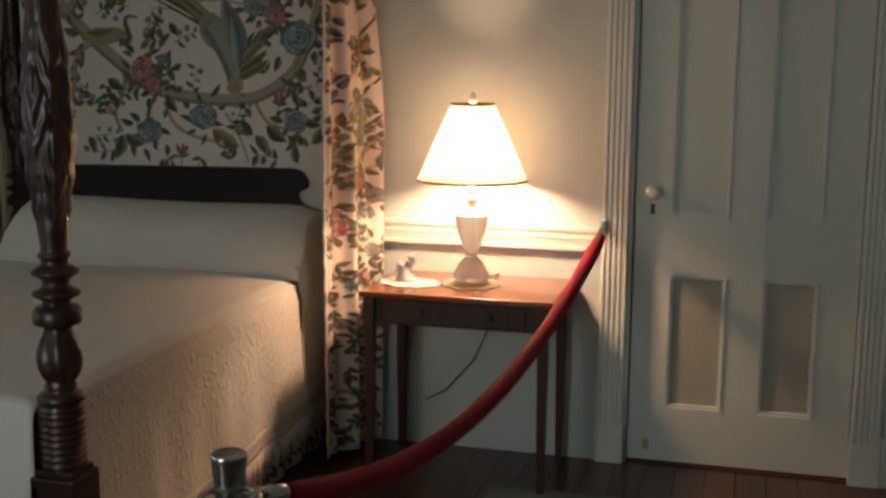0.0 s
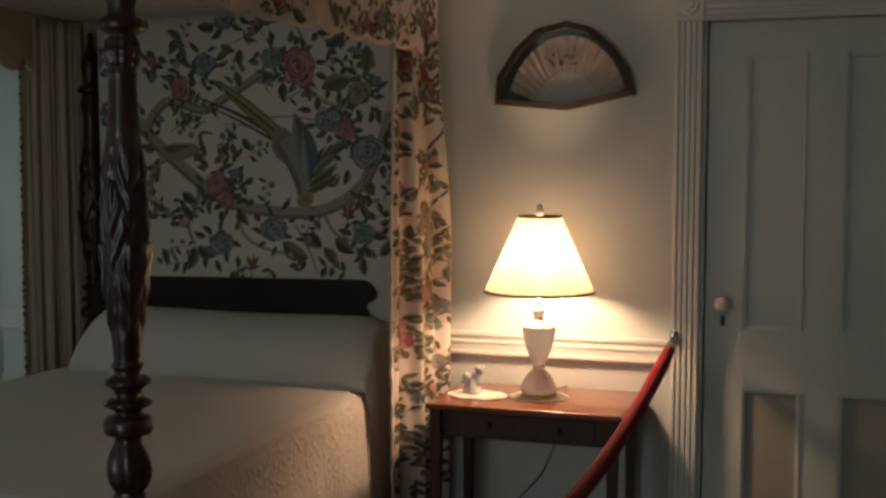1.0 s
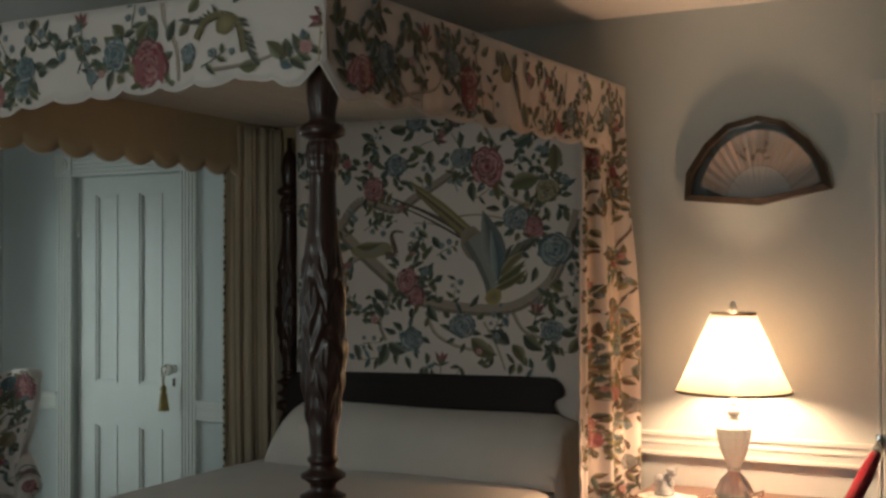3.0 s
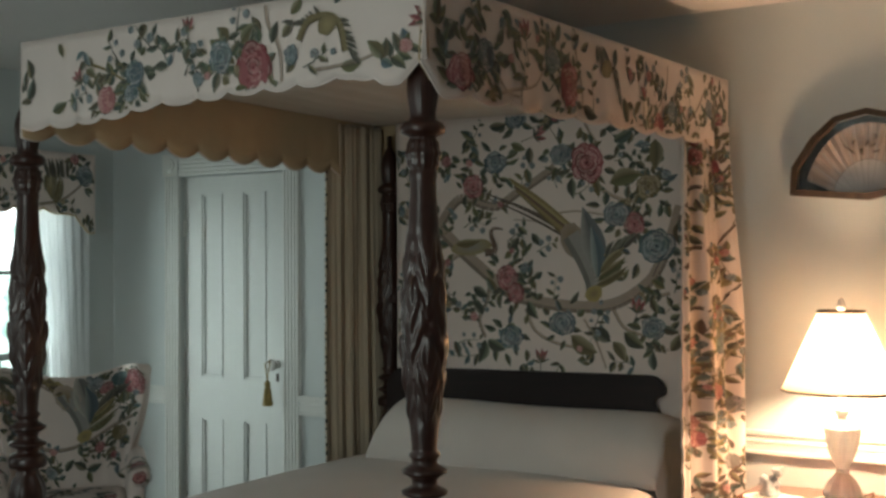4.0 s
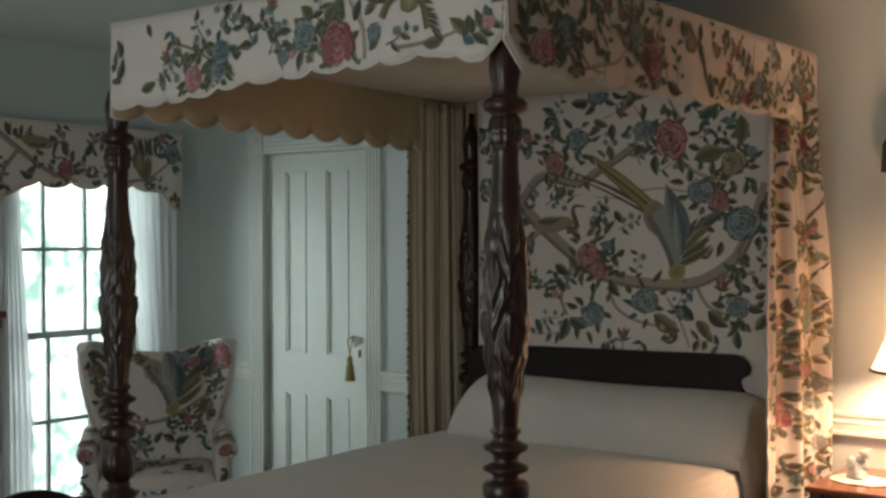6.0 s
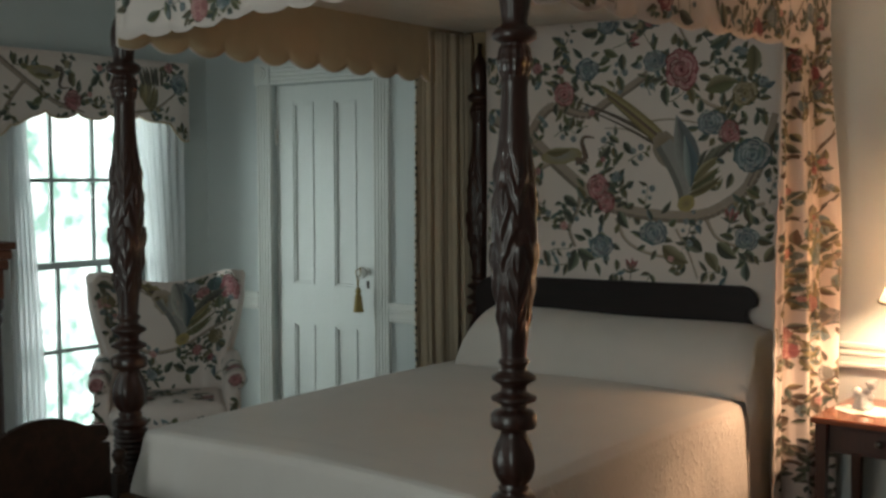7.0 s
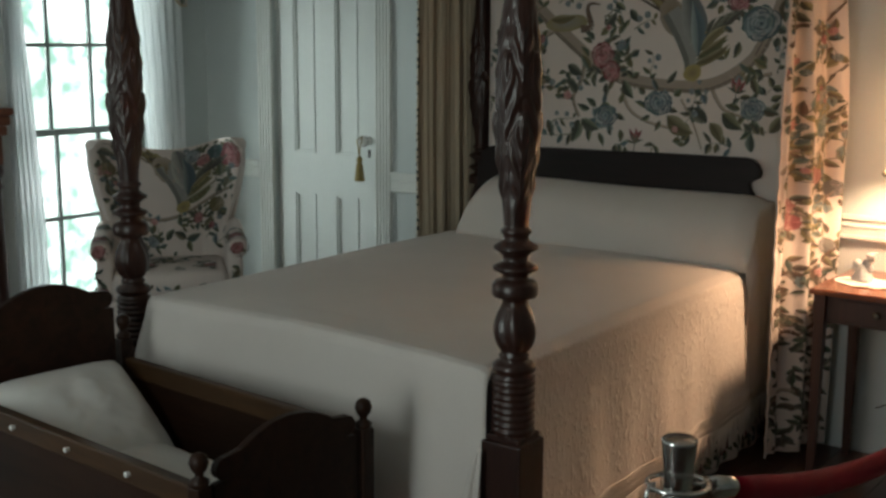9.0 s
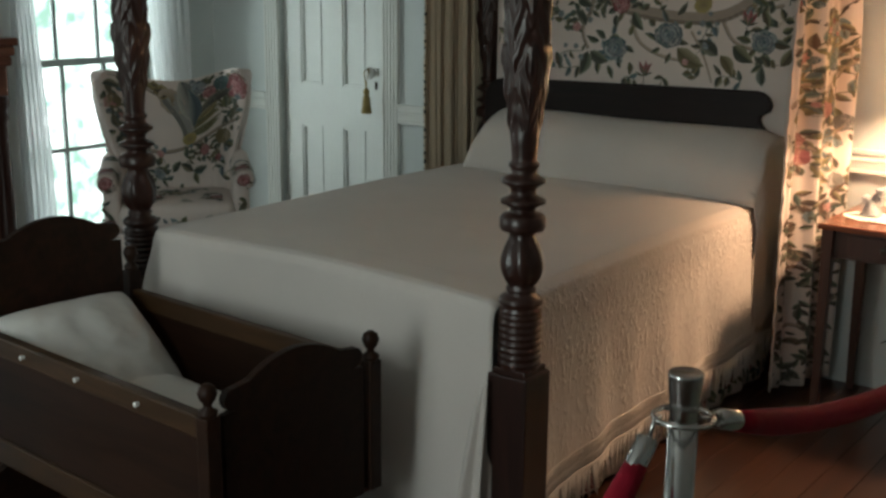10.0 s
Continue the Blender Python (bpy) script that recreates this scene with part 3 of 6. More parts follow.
        for i in range(len(path) - 1):
            d = (path[i + 1] - path[i]).normalized()
            s = Vector((-d.y, d.x, 0))
            t0, t1 = i / (len(path) - 1), (i + 1) / (len(path) - 1)
            a, b = (w0 + (w1 - w0) * t0) / 2, (w0 + (w1 - w0) * t1) / 2
            p, q = path[i], path[i + 1]
            for lo, hi, col in ((-1, -0.35, low), (-0.35, 1, tone)):
                self.poly([tuple((p + s * a * lo).xy), tuple((q + s * b * lo).xy), tuple((q + s * b * hi).xy), tuple((p + s * a * hi).xy)], col, h)

    def sprig(self, u, v, ang, length):
        x, y, pts = u, v, [(u, v)]
        for k in range(3):
            ang += self.rng.uniform(-0.5, 0.5)
            x, y = x + math.cos(ang) * length / 3, y + math.sin(ang) * length / 3
            pts.append((x, y))
        self.ribbon(pts, 0.005, 0.002, TAUPE + GREENS)
        for k, (px, py) in enumerate(pts):
            for s in (-1, 1):
                if self.rng.random() < 0.75:
                    self.leaf(px, py, ang + s * self.rng.uniform(0.6, 1.3), self.rng.uniform(0.036, 0.062), self.rng.uniform(0.019, 0.032), self.greens if self.rng.random() < 0.8 else BLUES)
        if self.rng.random() < 0.6:
            self.flower(x, y, self.rng.uniform(0.012, 0.022), self.rng.choice([BLUES, ROSES, PINK, OLIVE]))

    def scatter(self, u0, u1, v0, v1, step, keep=(), big=0.5):
        """Fills a stretch of cloth with branches, sprigs and flowers, away from the places in keep."""
        nu, nv = max(1, round((u1 - u0) / step)), max(1, round((v1 - v0) / step))
        for i in range(nu):
            for j in range(nv):
                u = u0 + (i + 0.5 + self.rng.uniform(-0.35, 0.35)) * (u1 - u0) / nu
                v = v0 + (j + 0.5 + self.rng.uniform(-0.35, 0.35)) * (v1 - v0) / nv
                if any((u - a) ** 2 + (v - b) ** 2 < r * r for a, b, r in keep):
                    continue
                k = self.rng.random()
                if k < 0.22 * big:
                    self.cluster(u, v, self.rng.uniform(0.034, 0.052), ROSES)
                elif k < 0.5 * big:
                    self.cluster(u, v, self.rng.uniform(0.028, 0.045), BLUES)
                elif k < 0.62 * big:
                    self.cluster(u, v, self.rng.uniform(0.02, 0.03), self.rng.choice([PINK, OLIVE]))
                else:
                    self.sprig(u, v, self.rng.uniform(0, 6.28), self.rng.uniform(0.07, 0.14))

    def plume(self, x, y, s, flip=1):
        """A large plumed motif: long olive quills, a grey lobe, a dark comb of quills and a striped olive lobe."""
        P = lambda a, b: (x + flip * a * s, y + b * s)
        an = lambda d: d if flip > 0 else math.pi - d
        for k in range(4):
            self.ribbon([P(-0.35 + 0.012 * k, 0.35 - 0.018 * k), P(-0.20, 0.25 - 0.016 * k), P(-0.05, 0.12 - 0.014 * k)], 0.008 * s, 0.034 * s, OLIVE if k != 2 else BROWN, 0.0003 + 0.00004 * k)
        self.ribbon([P(-0.47, 0.29), P(-0.26, 0.21), P(-0.07, 0.11)], 0.005 * s, 0.026 * s, BROWN, 0.0003)
        self.ribbon([P(-0.45, 0.265), P(-0.26, 0.185), P(-0.07, 0.085)], 0.004 * s, 0.014 * s, BROWN, 0.00032)
        self.ribbon([P(-0.33, 0.17), P(-0.22, 0.16), P(-0.10, 0.10)], 0.004 * s, 0.010 * s, TAUPE, 0.0003)
        self.blob(*P(-0.045, 0.075), 0.085 * s, 0.060 * s, self.tint(OLIVE), 0.0006, 9, 0.12, -1.1 * flip, 20, self.tint(TAUPE))
        self.ribbon([P(-0.06, 0.10), P(0.0, 0.0), P(0.04, -0.09), P(0.045, -0.14)], 0.08 * s, 0.07 * s, GREY, 0.0007)
        self.leaf(*P(0.075, -0.06), an(1.85), 0.29 * s, 0.11 * s, GREY, 0.0008)
        self.leaf(*P(0.065, -0.08), an(1.72), 0.22 * s, 0.065 * s, BLUES, 0.0009)
        for k in range(10):
            self.leaf(*P(0.085 + 0.010 * k, -0.02 + 0.007 * k), an(1.15 - 0.055 * k), (0.115 - 0.003 * abs(k - 6)) * s, 0.022 * s, DARKS, 0.0008 + 0.00002 * k)
        for k in range(6):
            self.leaf(*P(0.05 + 0.006 * k, -0.125 + 0.016 * k), an(0.45 + 0.05 * k), (0.17 - 0.006 * k) * s, 0.034 * s, OLIVE + GREENS[2:3], 0.0011 + 0.00003 * k)
        self.blob(*P(0.045, -0.145), 0.042 * s, 0.034 * s, self.tint(OLIVE), 0.0014, 7, 0.08, 0.4, 18, srgb(168, 146, 62))

    def wader(self, x, y, s):
        """A small long-necked motif in olive and brown."""
        self.blob(x - 0.01 * s, y - 0.005 * s, 0.11 * abs(s), 0.036 * abs(s), self.tint(GREY), 0.0006, 5, 0.06, 0.08, 18, self.tint(OLIVE))
        self.leaf(x - 0.09 * s, y + 0.01 * s, 0.12, 0.13 * s, 0.04 * s, OLIVE, 0.0007)
        self.ribbon([(x + 0.06 * s, y - 0.03 * s), (x + 0.11 * s, y - 0.02 * s), (x + 0.09 * s, y + 0.05 * s), (x + 0.105 * s, y + 0.075 * s), (x + 0.15 * s, y + 0.07 * s)], 0.034 * s, 0.006 * s, BROWN, 0.0008)

    def finish(self, name, parent):
        me = bpy.data.meshes.new(name)
        self.bm.to_mesh(me)
        self.bm.free()
        me.materials.append(DYE)
        ob = new(name, me)
        ob.parent = parent
        return tagged(ob, "printed roses, leaves and branches", kind="stuff")


# ---- four-poster bed ----
BX0, BX1, BYF = -3.118, -1.563, -2.022


def carve(a, z, r):
    """Acanthus carving on the swelling of the post and leaf carving on its bulbs."""
    if 1.17 < z < 1.70:
        w = smoothstep(1.17, 1.24, z) * (1 - smoothstep(1.60, 1.70, z))
        d = 0.0
        for row, z0 in enumerate((1.16, 1.31, 1.46)):
            s = (z - z0) / 0.26
            if 0 < s < 1:
                b = (a * 4 / (2 * math.pi) + 0.5 * row) % 1 - 0.5
                edge = 0.47 * math.sin(math.pi * min(1, s * 0.92 + 0.06)) ** 0.8 + 0.03
                edge *= 1 + 0.10 * math.sin(s * 26)
                q = abs(b) / edge
                if q < 1:
                    vein = math.sin((q * 1.6 - s * 3.2) * 2 * math.pi)
                    d = max(d, (1 - q ** 3) * 0.0055 + 0.0026 * vein * (1 - q * 0.5) + 0.0045 * math.exp(-(b / 0.045) ** 2) + 0.005 * s)
        return r - 0.007 * w + d * w
    if 1.845 < z < 1.925:
        return r + 0.0032 * math.cos(7 * a + 110 * z) * math.cos(7 * a - 110 * z)
    if 1.985 < z < 2.09:
        return r - 0.002 * (abs(math.sin(5 * a)) < 0.25)
    if 0.795 < z < 0.925:
        return r + 0.0035 * math.cos(6 * a + 14 * z) - 0.002
    return r


PROFILE = [(0.050, 0.565), (0.055, 0.570)]
for k in range(8):
    z = 0.575 + k * 0.0185
    PROFILE += [(0.052, z), (0.058, z + 0.005), (0.058, z + 0.012), (0.052, z + 0.0165)]
PROFILE += [(0.056, 0.724), (0.058, 0.728), (0.046, 0.733), (0.050, 0.738), (0.058, 0.745), (0.058, 0.758), (0.050, 0.766), (0.036, 0.772), (0.040, 0.780), (0.040, 0.786), (0.034, 0.792)]
PROFILE += [(0.034 + 0.025 * math.sin(math.pi * min(1, t * 1.02)) ** 0.8, 0.795 + 0.13 * t ** 1.15) for t in [i / 14 for i in range(1, 14)]]
PROFILE += [(0.034, 0.930), (0.036, 0.938), (0.056, 0.942), (0.060, 0.950), (0.060, 0.975), (0.052, 0.985), (0.034, 0.990), (0.033, 1.000), (0.046, 1.008), (0.059, 1.014), (0.059, 1.022), (0.046, 1.028), (0.033, 1.036),
            (0.033, 1.050), (0.044, 1.060), (0.058, 1.068), (0.058, 1.076), (0.044, 1.084), (0.033, 1.092), (0.034, 1.104), (0.040, 1.110), (0.040, 1.118), (0.033, 1.124)]
for i in range(1, 150):
    z = 1.124 + (1.826 - 1.124) * i / 150
    if z < 1.43:
        r = 0.032 + 0.026 * smoothstep(1.11, 1.43, z) ** 0.8
    else:
        r = 0.034 + 0.024 * (1 - smoothstep(1.43, 1.83, z))
    PROFILE.append((r, z))
PROFILE += [(0.036, 1.830), (0.036, 1.838), (0.034, 1.842)]
PROFILE += [(0.034 + 0.011 * math.sin(math.pi * t), 1.845 + 0.08 * t) for t in [i / 16 for i in range(1, 16)]]
PROFILE += [(0.034, 1.928), (0.042, 1.932), (0.057, 1.940), (0.058, 1.955), (0.050, 1.966), (0.036, 1.972), (0.033, 1.982), (0.034, 1.995), (0.039, 2.025), (0.0415, 2.050), (0.040, 2.075), (0.034, 2.100), (0.024, 2.125), (0.012, 2.145), (0.012, 2.20)]

bed = thing("four_poster_bed", "dark carved mahogany four-poster bed with turned posts", "bed", pose(0, 0, 0))


def bed_post(x, y):
    bm = bmesh.new()
    lathe(bm, PROFILE, 96, (0, 0), carve)
    post = part("bed_post", bm, MAHOG, bed, "carved and turned mahogany post", True)
    post.location = (x, y, 0)
    bm = boxes((-0.062, 0.062, -0.062, 0.062, 0.10, 0.555), bev=0.006)
    box(bm, -0.052, 0.052, -0.052, 0.052, 0.553, 0.572, 0.004)
    lathe(bm, [(0.034, 0.0), (0.044, 0.01), (0.046, 0.04), (0.036, 0.07), (0.050, 0.10)], 24)
    part("post_block", bm, MAHOG, post)
    return post


for x, y in ((BX1 + 0.008, BYF), (BX0, BYF), (-1.62, -0.075), (-3.025, -0.075)):
    bed_post(x, y)
out = [(-2.985, 0.70), (-2.985, 1.06), (-2.96, 1.10), (-2.93, 1.125), (-2.88, 1.135)]
out += [(-2.88 + 1.18 * t, 1.135 + 0.018 * t) for t in (0.25, 0.5, 0.75)]
out += [(-1.70, 1.152), (-1.672, 1.146), (-1.648, 1.128), (-1.634, 1.100), (-1.640, 1.075), (-1.660, 1.066), (-1.676, 1.056), (-1.680, 1.04), (-1.672, 1.022), (-1.66, 1.01), (-1.66, 0.70)]
bm = slab(bmesh.new(), out, lambda u, v, w: (u, -0.168 + w, v), 0.026)
hb = part("headboard", bm, HEADW, bed, "dark shaped headboard panel")
bv = hb.modifiers.new("worn_edge", "BEVEL")
bv.width, bv.segments = 0.005, 2
for x in (BX1, BX0):
    part("side_rail", boxes((x + (0.075 if x < -2 else -0.075) - 0.016, x + (0.075 if x < -2 else -0.075) + 0.016, -1.965, -0.14, 0.36, 0.52), bev=0.004), MAHOG, bed)
part("foot_rail", boxes((BX0 + 0.055, BX1 - 0.055, BYF - 0.016, BYF + 0.016, 0.36, 0.52), bev=0.004), MAHOG, bed)
tagged(part("mattress", boxes((BX0 + 0.03, BX1 - 0.045, -1.98, -0.19, 0.36, 0.715), bev=0.03), WHITE), "thick mattress hidden under the bedspread", "mattress")

# canopy
canopy = thing("bed_canopy", "flowered chintz canopy with scalloped valances and tan lining", "canopy")


def scallop(s, pitch, deep):
    return deep * (1 - abs(math.sin(math.pi * s / pitch)) ** 0.7)


def valance(name, a, b, zb, pitch, deep, inward, seed, lay):
    """A scalloped flat valance from a to b (plan), printed outside, lined inside."""
    a, b = Vector(a), Vector(b)
    d = (b - a)
    L = d.length
    out_n = -Vector(inward).normalized()
    ztop = 2.325

    def low(s):
        return zb(s / L) + scallop(s, pitch, deep)

    def surf(s, z, h):
        p = a + d * (s / L)
        wave = 0.007 * math.sin(s * 9 + seed) + 0.005 * math.sin(s * 23 + 2 * seed) + 0.0025 * math.sin(s * 61 + z * 9 + seed)
        k = smoothstep(2.30, 2.05, z) * (0.3 if seed == 8 else 1.0)
        p = p + out_n * (h + wave * k)
        return Vector((p.x, p.y, z))
    nu = int(L / 0.011)
    bm = bmesh.new()
    grid(bm, nu, 8, lambda u, v: surf(u * L, low(u * L) + (ztop - low(u * L)) * v, 0))
    ob = solid(part(name, bm, CHINTZ, canopy, "flowered chintz with scalloped lower edge", True), 0.003)
    bm = bmesh.new()
    grid(bm, nu, 6, lambda u, v: surf(u * L, low(u * L) - 0.003 + (ztop - low(u * L)) * v, -0.010))
    solid(part("valance_lining", bm, LINING, ob, "plain tan lining", True), 0.002)
    bm = bmesh.new()
    tube(bm, [surf(i / nu * L, low(i / nu * L) - 0.002, -0.003) for i in range(nu + 1)], 0.0045, 6)
    part("piping", bm, CHINTZ, ob, "", True)
    dye = Dye(surf, lambda s, z: 0.005 < s < L - 0.005 and low(s) + 0.004 < z < ztop - 0.002, random.Random(seed))
    lay(dye, L)
    dye.finish("chintz_print", ob)
    return ob


def lay_front(d, L):
    d.ribbon([(1.04, 2.325), (1.05, 2.26), (1.09, 2.19), (1.10, 2.10)], 0.013, 0.010, TAUPE)
    d.ribbon([(0.30, 2.23), (0.40, 2.20), (0.52, 2.14), (0.60, 2.10)], 0.010, 0.007, OLIVE)
    d.ribbon([(1.22, 2.12), (1.34, 2.13), (1.44, 2.15)], 0.012, 0.008, TAUPE)
    d.scatter(0.03, L - 0.02, 2.09, 2.31, 0.15, [(1.25, 2.22, 0.12), (0.15, 2.2, 0.10), (1.42, 2.24, 0.10)], 0.0)
    d.cluster(0.873, 2.190, 0.046, BLUES, 6, 1.1)
    d.cluster(0.993, 2.150, 0.062, ROSES, 7, 1.2)
    d.leaf(0.90, 2.23, 2.3, 0.06, 0.04, GREENS)
    d.leaf(0.95, 2.22, 0.7, 0.08, 0.05, GREENS)
    d.cluster(0.531, 2.175, 0.043, BLUES, 6)
    d.cluster(0.515, 2.118, 0.032, BLUES, 4, 0.8)
    d.cluster(0.410, 2.105, 0.038, PINK + ROSES[1:2], 5, 1.2)
    d.bud(0.28, 2.180, 2.2, 0.024)
    d.bud(0.746, 2.290, 1.6, 0.022)
    d.bud(1.554, 2.218, 2.8, 0.028)
    for u, v, a, n in ((0.47, 2.20, 1.9, 0.10), (0.60, 2.24, 2.0, 0.12), (0.78, 2.10, 1.9, 0.11), (0.73, 2.15, 1.4, 0.10), (1.18, 2.13, 0.5, 0.09), (0.68, 2.24, 0.4, 0.06), (0.93, 2.24, 1.5, 0.09), (0.22, 2.12, 0.2, 0.10)):
        d.spray(u, v, a, n, BLUES, 5)
    d.flower(1.134, 2.168, 0.026, BLUES, 1.2)
    d.flower(0.781, 2.136, 0.022, BLUES, 1.1)
    for u, v, a, n in ((0.06, 2.20, 1.9, 0.07), (0.04, 2.13, 1.2, 0.08), (0.576, 2.325, -2.0, 0.06), (0.664, 2.245, 2.6, 0.05), (0.66, 2.23, 0.2, 0.05), (0.729, 2.194, 0.9, 0.055), (0.19, 2.30, -1.2, 0.05), (0.15, 2.09, 0.4, 0.07), (0.26, 2.08, 1.9, 0.07),
                       (1.44, 2.13, 2.4, 0.075), (1.49, 2.12, 1.2, 0.075), (1.53, 2.115, 0.5, 0.07), (1.05, 2.11, -0.9, 0.06), (1.12, 2.12, 1.2, 0.06), (1.10, 2.22, 0.9, 0.06), (1.13, 2.28, 0.9, 0.06), (1.02, 2.24, 2.1, 0.06), (1.28, 2.29, 0.9, 0.06), (1.30, 2.12, 0.2, 0.07)):
        d.leaf(u, v, a, n, n * 0.5, GREENS)
    # crested motif with two dark toothed arcs
    for k in range(9):
        d.leaf(1.235 - 0.012 * k, 2.262 - 0.010 * k + 0.0012 * k * k, 2.25 + 0.10 * k, 0.042, 0.011, DARKS, 0.0006)
        d.leaf(1.285 + 0.006 * k, 2.245 - 0.012 * k, -0.15 - 0.07 * k, 0.045, 0.012, DARKS, 0.0006)
    d.ribbon([(1.16, 2.205), (1.19, 2.252), (1.25, 2.262), (1.295, 2.235), (1.315, 2.16)], 0.024, 0.020, OLIVE, 0.0007)
    d.blob(1.255, 2.238, 0.034, 0.028, OLIVE[2], 0.0009, 6, 0.1, 0.5, 18, OLIVE[1])


def lay_side(d, L):
    for pts in ([(0.16, 2.20), (0.22, 2.26), (0.25, 2.32)], [(0.30, 2.06), (0.42, 2.09), (0.55, 2.12), (0.62, 2.20)], [(0.78, 2.325), (0.79, 2.24), (0.83, 2.15), (0.84, 2.08)], [(0.30, 2.18), (0.36, 2.09), (0.44, 2.07)], [(1.22, 2.06), (1.35, 2.10), (1.45, 2.20), (1.47, 2.30)], [(1.55, 2.08), (1.70, 2.15), (1.80, 2.25)]):
        d.ribbon(pts, 0.013, 0.007, TAUPE)
    d.scatter(0.03, L - 0.02, 2.07, 2.31, 0.13, [(1.0, 2.22, 0.10)], 0.0)
    d.cluster(0.269, 2.165, 0.048, BLUES, 6)
    d.cluster(0.155, 2.105, 0.055, ROSES + PINK, 6)
    d.cluster(0.644, 2.205, 0.044, BLUES, 6)
    d.cluster(0.745, 2.145, 0.055, ROSES, 6, 1.35)
    d.cluster(1.412, 2.085, 0.045, ROSES, 5)
    d.cluster(1.508, 2.140, 0.042, BLUES, 5)
    d.cluster(1.954, 2.140, 0.045, ROSES, 4)
    d.cluster(1.844, 2.185, 0.040, BLUES, 5)
    d.bud(0.483, 2.262, 1.8, 0.028)
    d.bud(1.269, 2.170, 1.5, 0.026)
    for u, v, a, n in ((0.46, 2.10, 1.7, 0.12), (0.90, 2.08, 1.5, 0.13), (0.55, 2.24, 1.2, 0.08), (1.62, 2.20, 1.5, 0.10), (1.36, 2.18, 1.6, 0.11), (1.74, 2.10, 1.1, 0.10), (0.20, 2.24, 0.9, 0.08)):
        d.spray(u, v, a, n, BLUES, 5)
    for k in range(8):
        d.leaf(0.93 + 0.012 * k, 2.235 + 0.002 * k, 1.7 + 0.08 * k, 0.06, 0.013, DARKS, 0.0006)
        d.leaf(1.02 + 0.006 * k, 2.235 - 0.012 * k, -0.4 - 0.06 * k, 0.065, 0.015, DARKS, 0.0006)
    d.blob(0.99, 2.225, 0.045, 0.03, OLIVE[2], 0.0008, 6, 0.1, 0.4, 18, OLIVE[1])
    for u, v, a, n in ((0.09, 2.15, 2.2, 0.075), (0.10, 2.18, 0.9, 0.07), (0.05, 2.22, 1.5, 0.08), (0.34, 2.15, 0.3, 0.08), (0.33, 2.20, 1.0, 0.07), (0.40, 2.24, 1.9, 0.07), (0.58, 2.19, 2.7, 0.07), (0.66, 2.26, 1.2, 0.07), (0.72, 2.07, -2.6, 0.08), (0.84, 2.09, -0.3, 0.09), (0.82, 2.26, 0.6, 0.06),
                       (1.12, 2.15, -1.2, 0.10), (1.06, 2.30, -1.8, 0.07), (1.20, 2.10, 0.8, 0.07), (1.33, 2.06, 2.4, 0.07), (1.60, 2.07, 0.6, 0.08), (1.68, 2.24, 2.0, 0.07), (1.90, 2.07, 0.4, 0.07), (1.80, 2.28, 1.0, 0.06), (1.22, 2.28, 0.4, 0.06), (0.36, 2.30, -0.4, 0.06)):
        d.leaf(u, v, a, n, n * 0.48, GREENS)


valance("valance", (-3.065, -2.088), (-1.505, -2.088), lambda t: float(np.interp(t, [0, 0.25, 0.38, 0.6, 0.76, 0.86, 0.92, 0.95, 1.0], [2.038, 2.045, 2.068, 2.080, 2.078, 2.090, 2.062, 2.066, 2.118])), 0.128, 0.018, (0, 1), 3, lay_front)
valance("valance", (-1.505, -2.088), (-1.415, -0.03), lambda t: 2.032 + 0.026 * t + 0.06 * (1 - smoothstep(0.0, 0.05, t)), 0.20, 0.026, (-1, 0), 5, lay_side)
valance("valance", (-3.160, -0.03), (-3.065, -2.088), lambda t: 2.014, 0.175, 0.036, (1, 0), 8, lambda d, L: d.scatter(0.03, L - 0.02, 2.07, 2.31, 0.12))
bm = bmesh.new()


def tester_cloth(u, v):
    """Sagging cloth, gathered into folds towards the foot post by the table."""
    y = -2.08 + 2.06 * v
    x = -3.060 - 0.08 * v + (1.532 + 0.17 * v) * u
    dx, dy = -1.49 - x, y + 2.10
    far, ang = math.hypot(dx, dy), math.atan2(dy, max(dx, 0.001))
    z = 2.262 - 0.045 * math.sin(math.pi * u) * math.sin(math.pi * v) ** 0.6 + 0.005 * math.sin(u * 60) * math.sin(math.pi * v)
    z -= 0.125 * smoothstep(0.55, 1.0, u) * (1 - smoothstep(0.0, 0.36, v))
    fold = math.sin(ang * 24 + 1.5 * math.sin(far * 7)) + 0.5 * math.sin(ang * 47 + far * 5)
    return (x, y, z + 0.024 * fold * math.exp(-far / 0.40) * smoothstep(0.0, 0.10, far))


grid(bm, 130, 90, tester_cloth)
solid(part("tester", bm, TESTER, canopy, "cream gathered cloth tester", True), 0.004)
bm = bmesh.new()
grid(bm, 60, 4, lambda u, v: (-3.15 + 1.72 * u, -0.024 + 0.003 * math.sin(u * 40), 2.05 + 0.26 * v))
solid(part("back_valance", bm, LINING, canopy, "plain tan strip along the wall", True), 0.003)
part("tester_frame", boxes((-3.055, -1.52, -2.078, -2.05, 2.275, 2.318), (-3.13, -1.52, -0.05, -0.022, 2.275, 2.318), (-1.545, -1.52, -2.05, -0.05, 2.275, 2.318)), MAHOG, canopy)
# Unseen top cover, added to block light above the canopy.
part("top_cloth", boxes((-3.055, -1.52, -2.075, -0.02, 2.320, 2.324)), TESTER, canopy)

# back panel with the large print
PY = -0.134
panel = thing("bed_backcloth", "flowered chintz panel behind the headboard with branches and plumes", "bed hanging")


def back_surf(u, v, h):
    return Vector((u, PY + 0.005 * math.sin(u * 7) * math.sin(v * 3) - h, v))


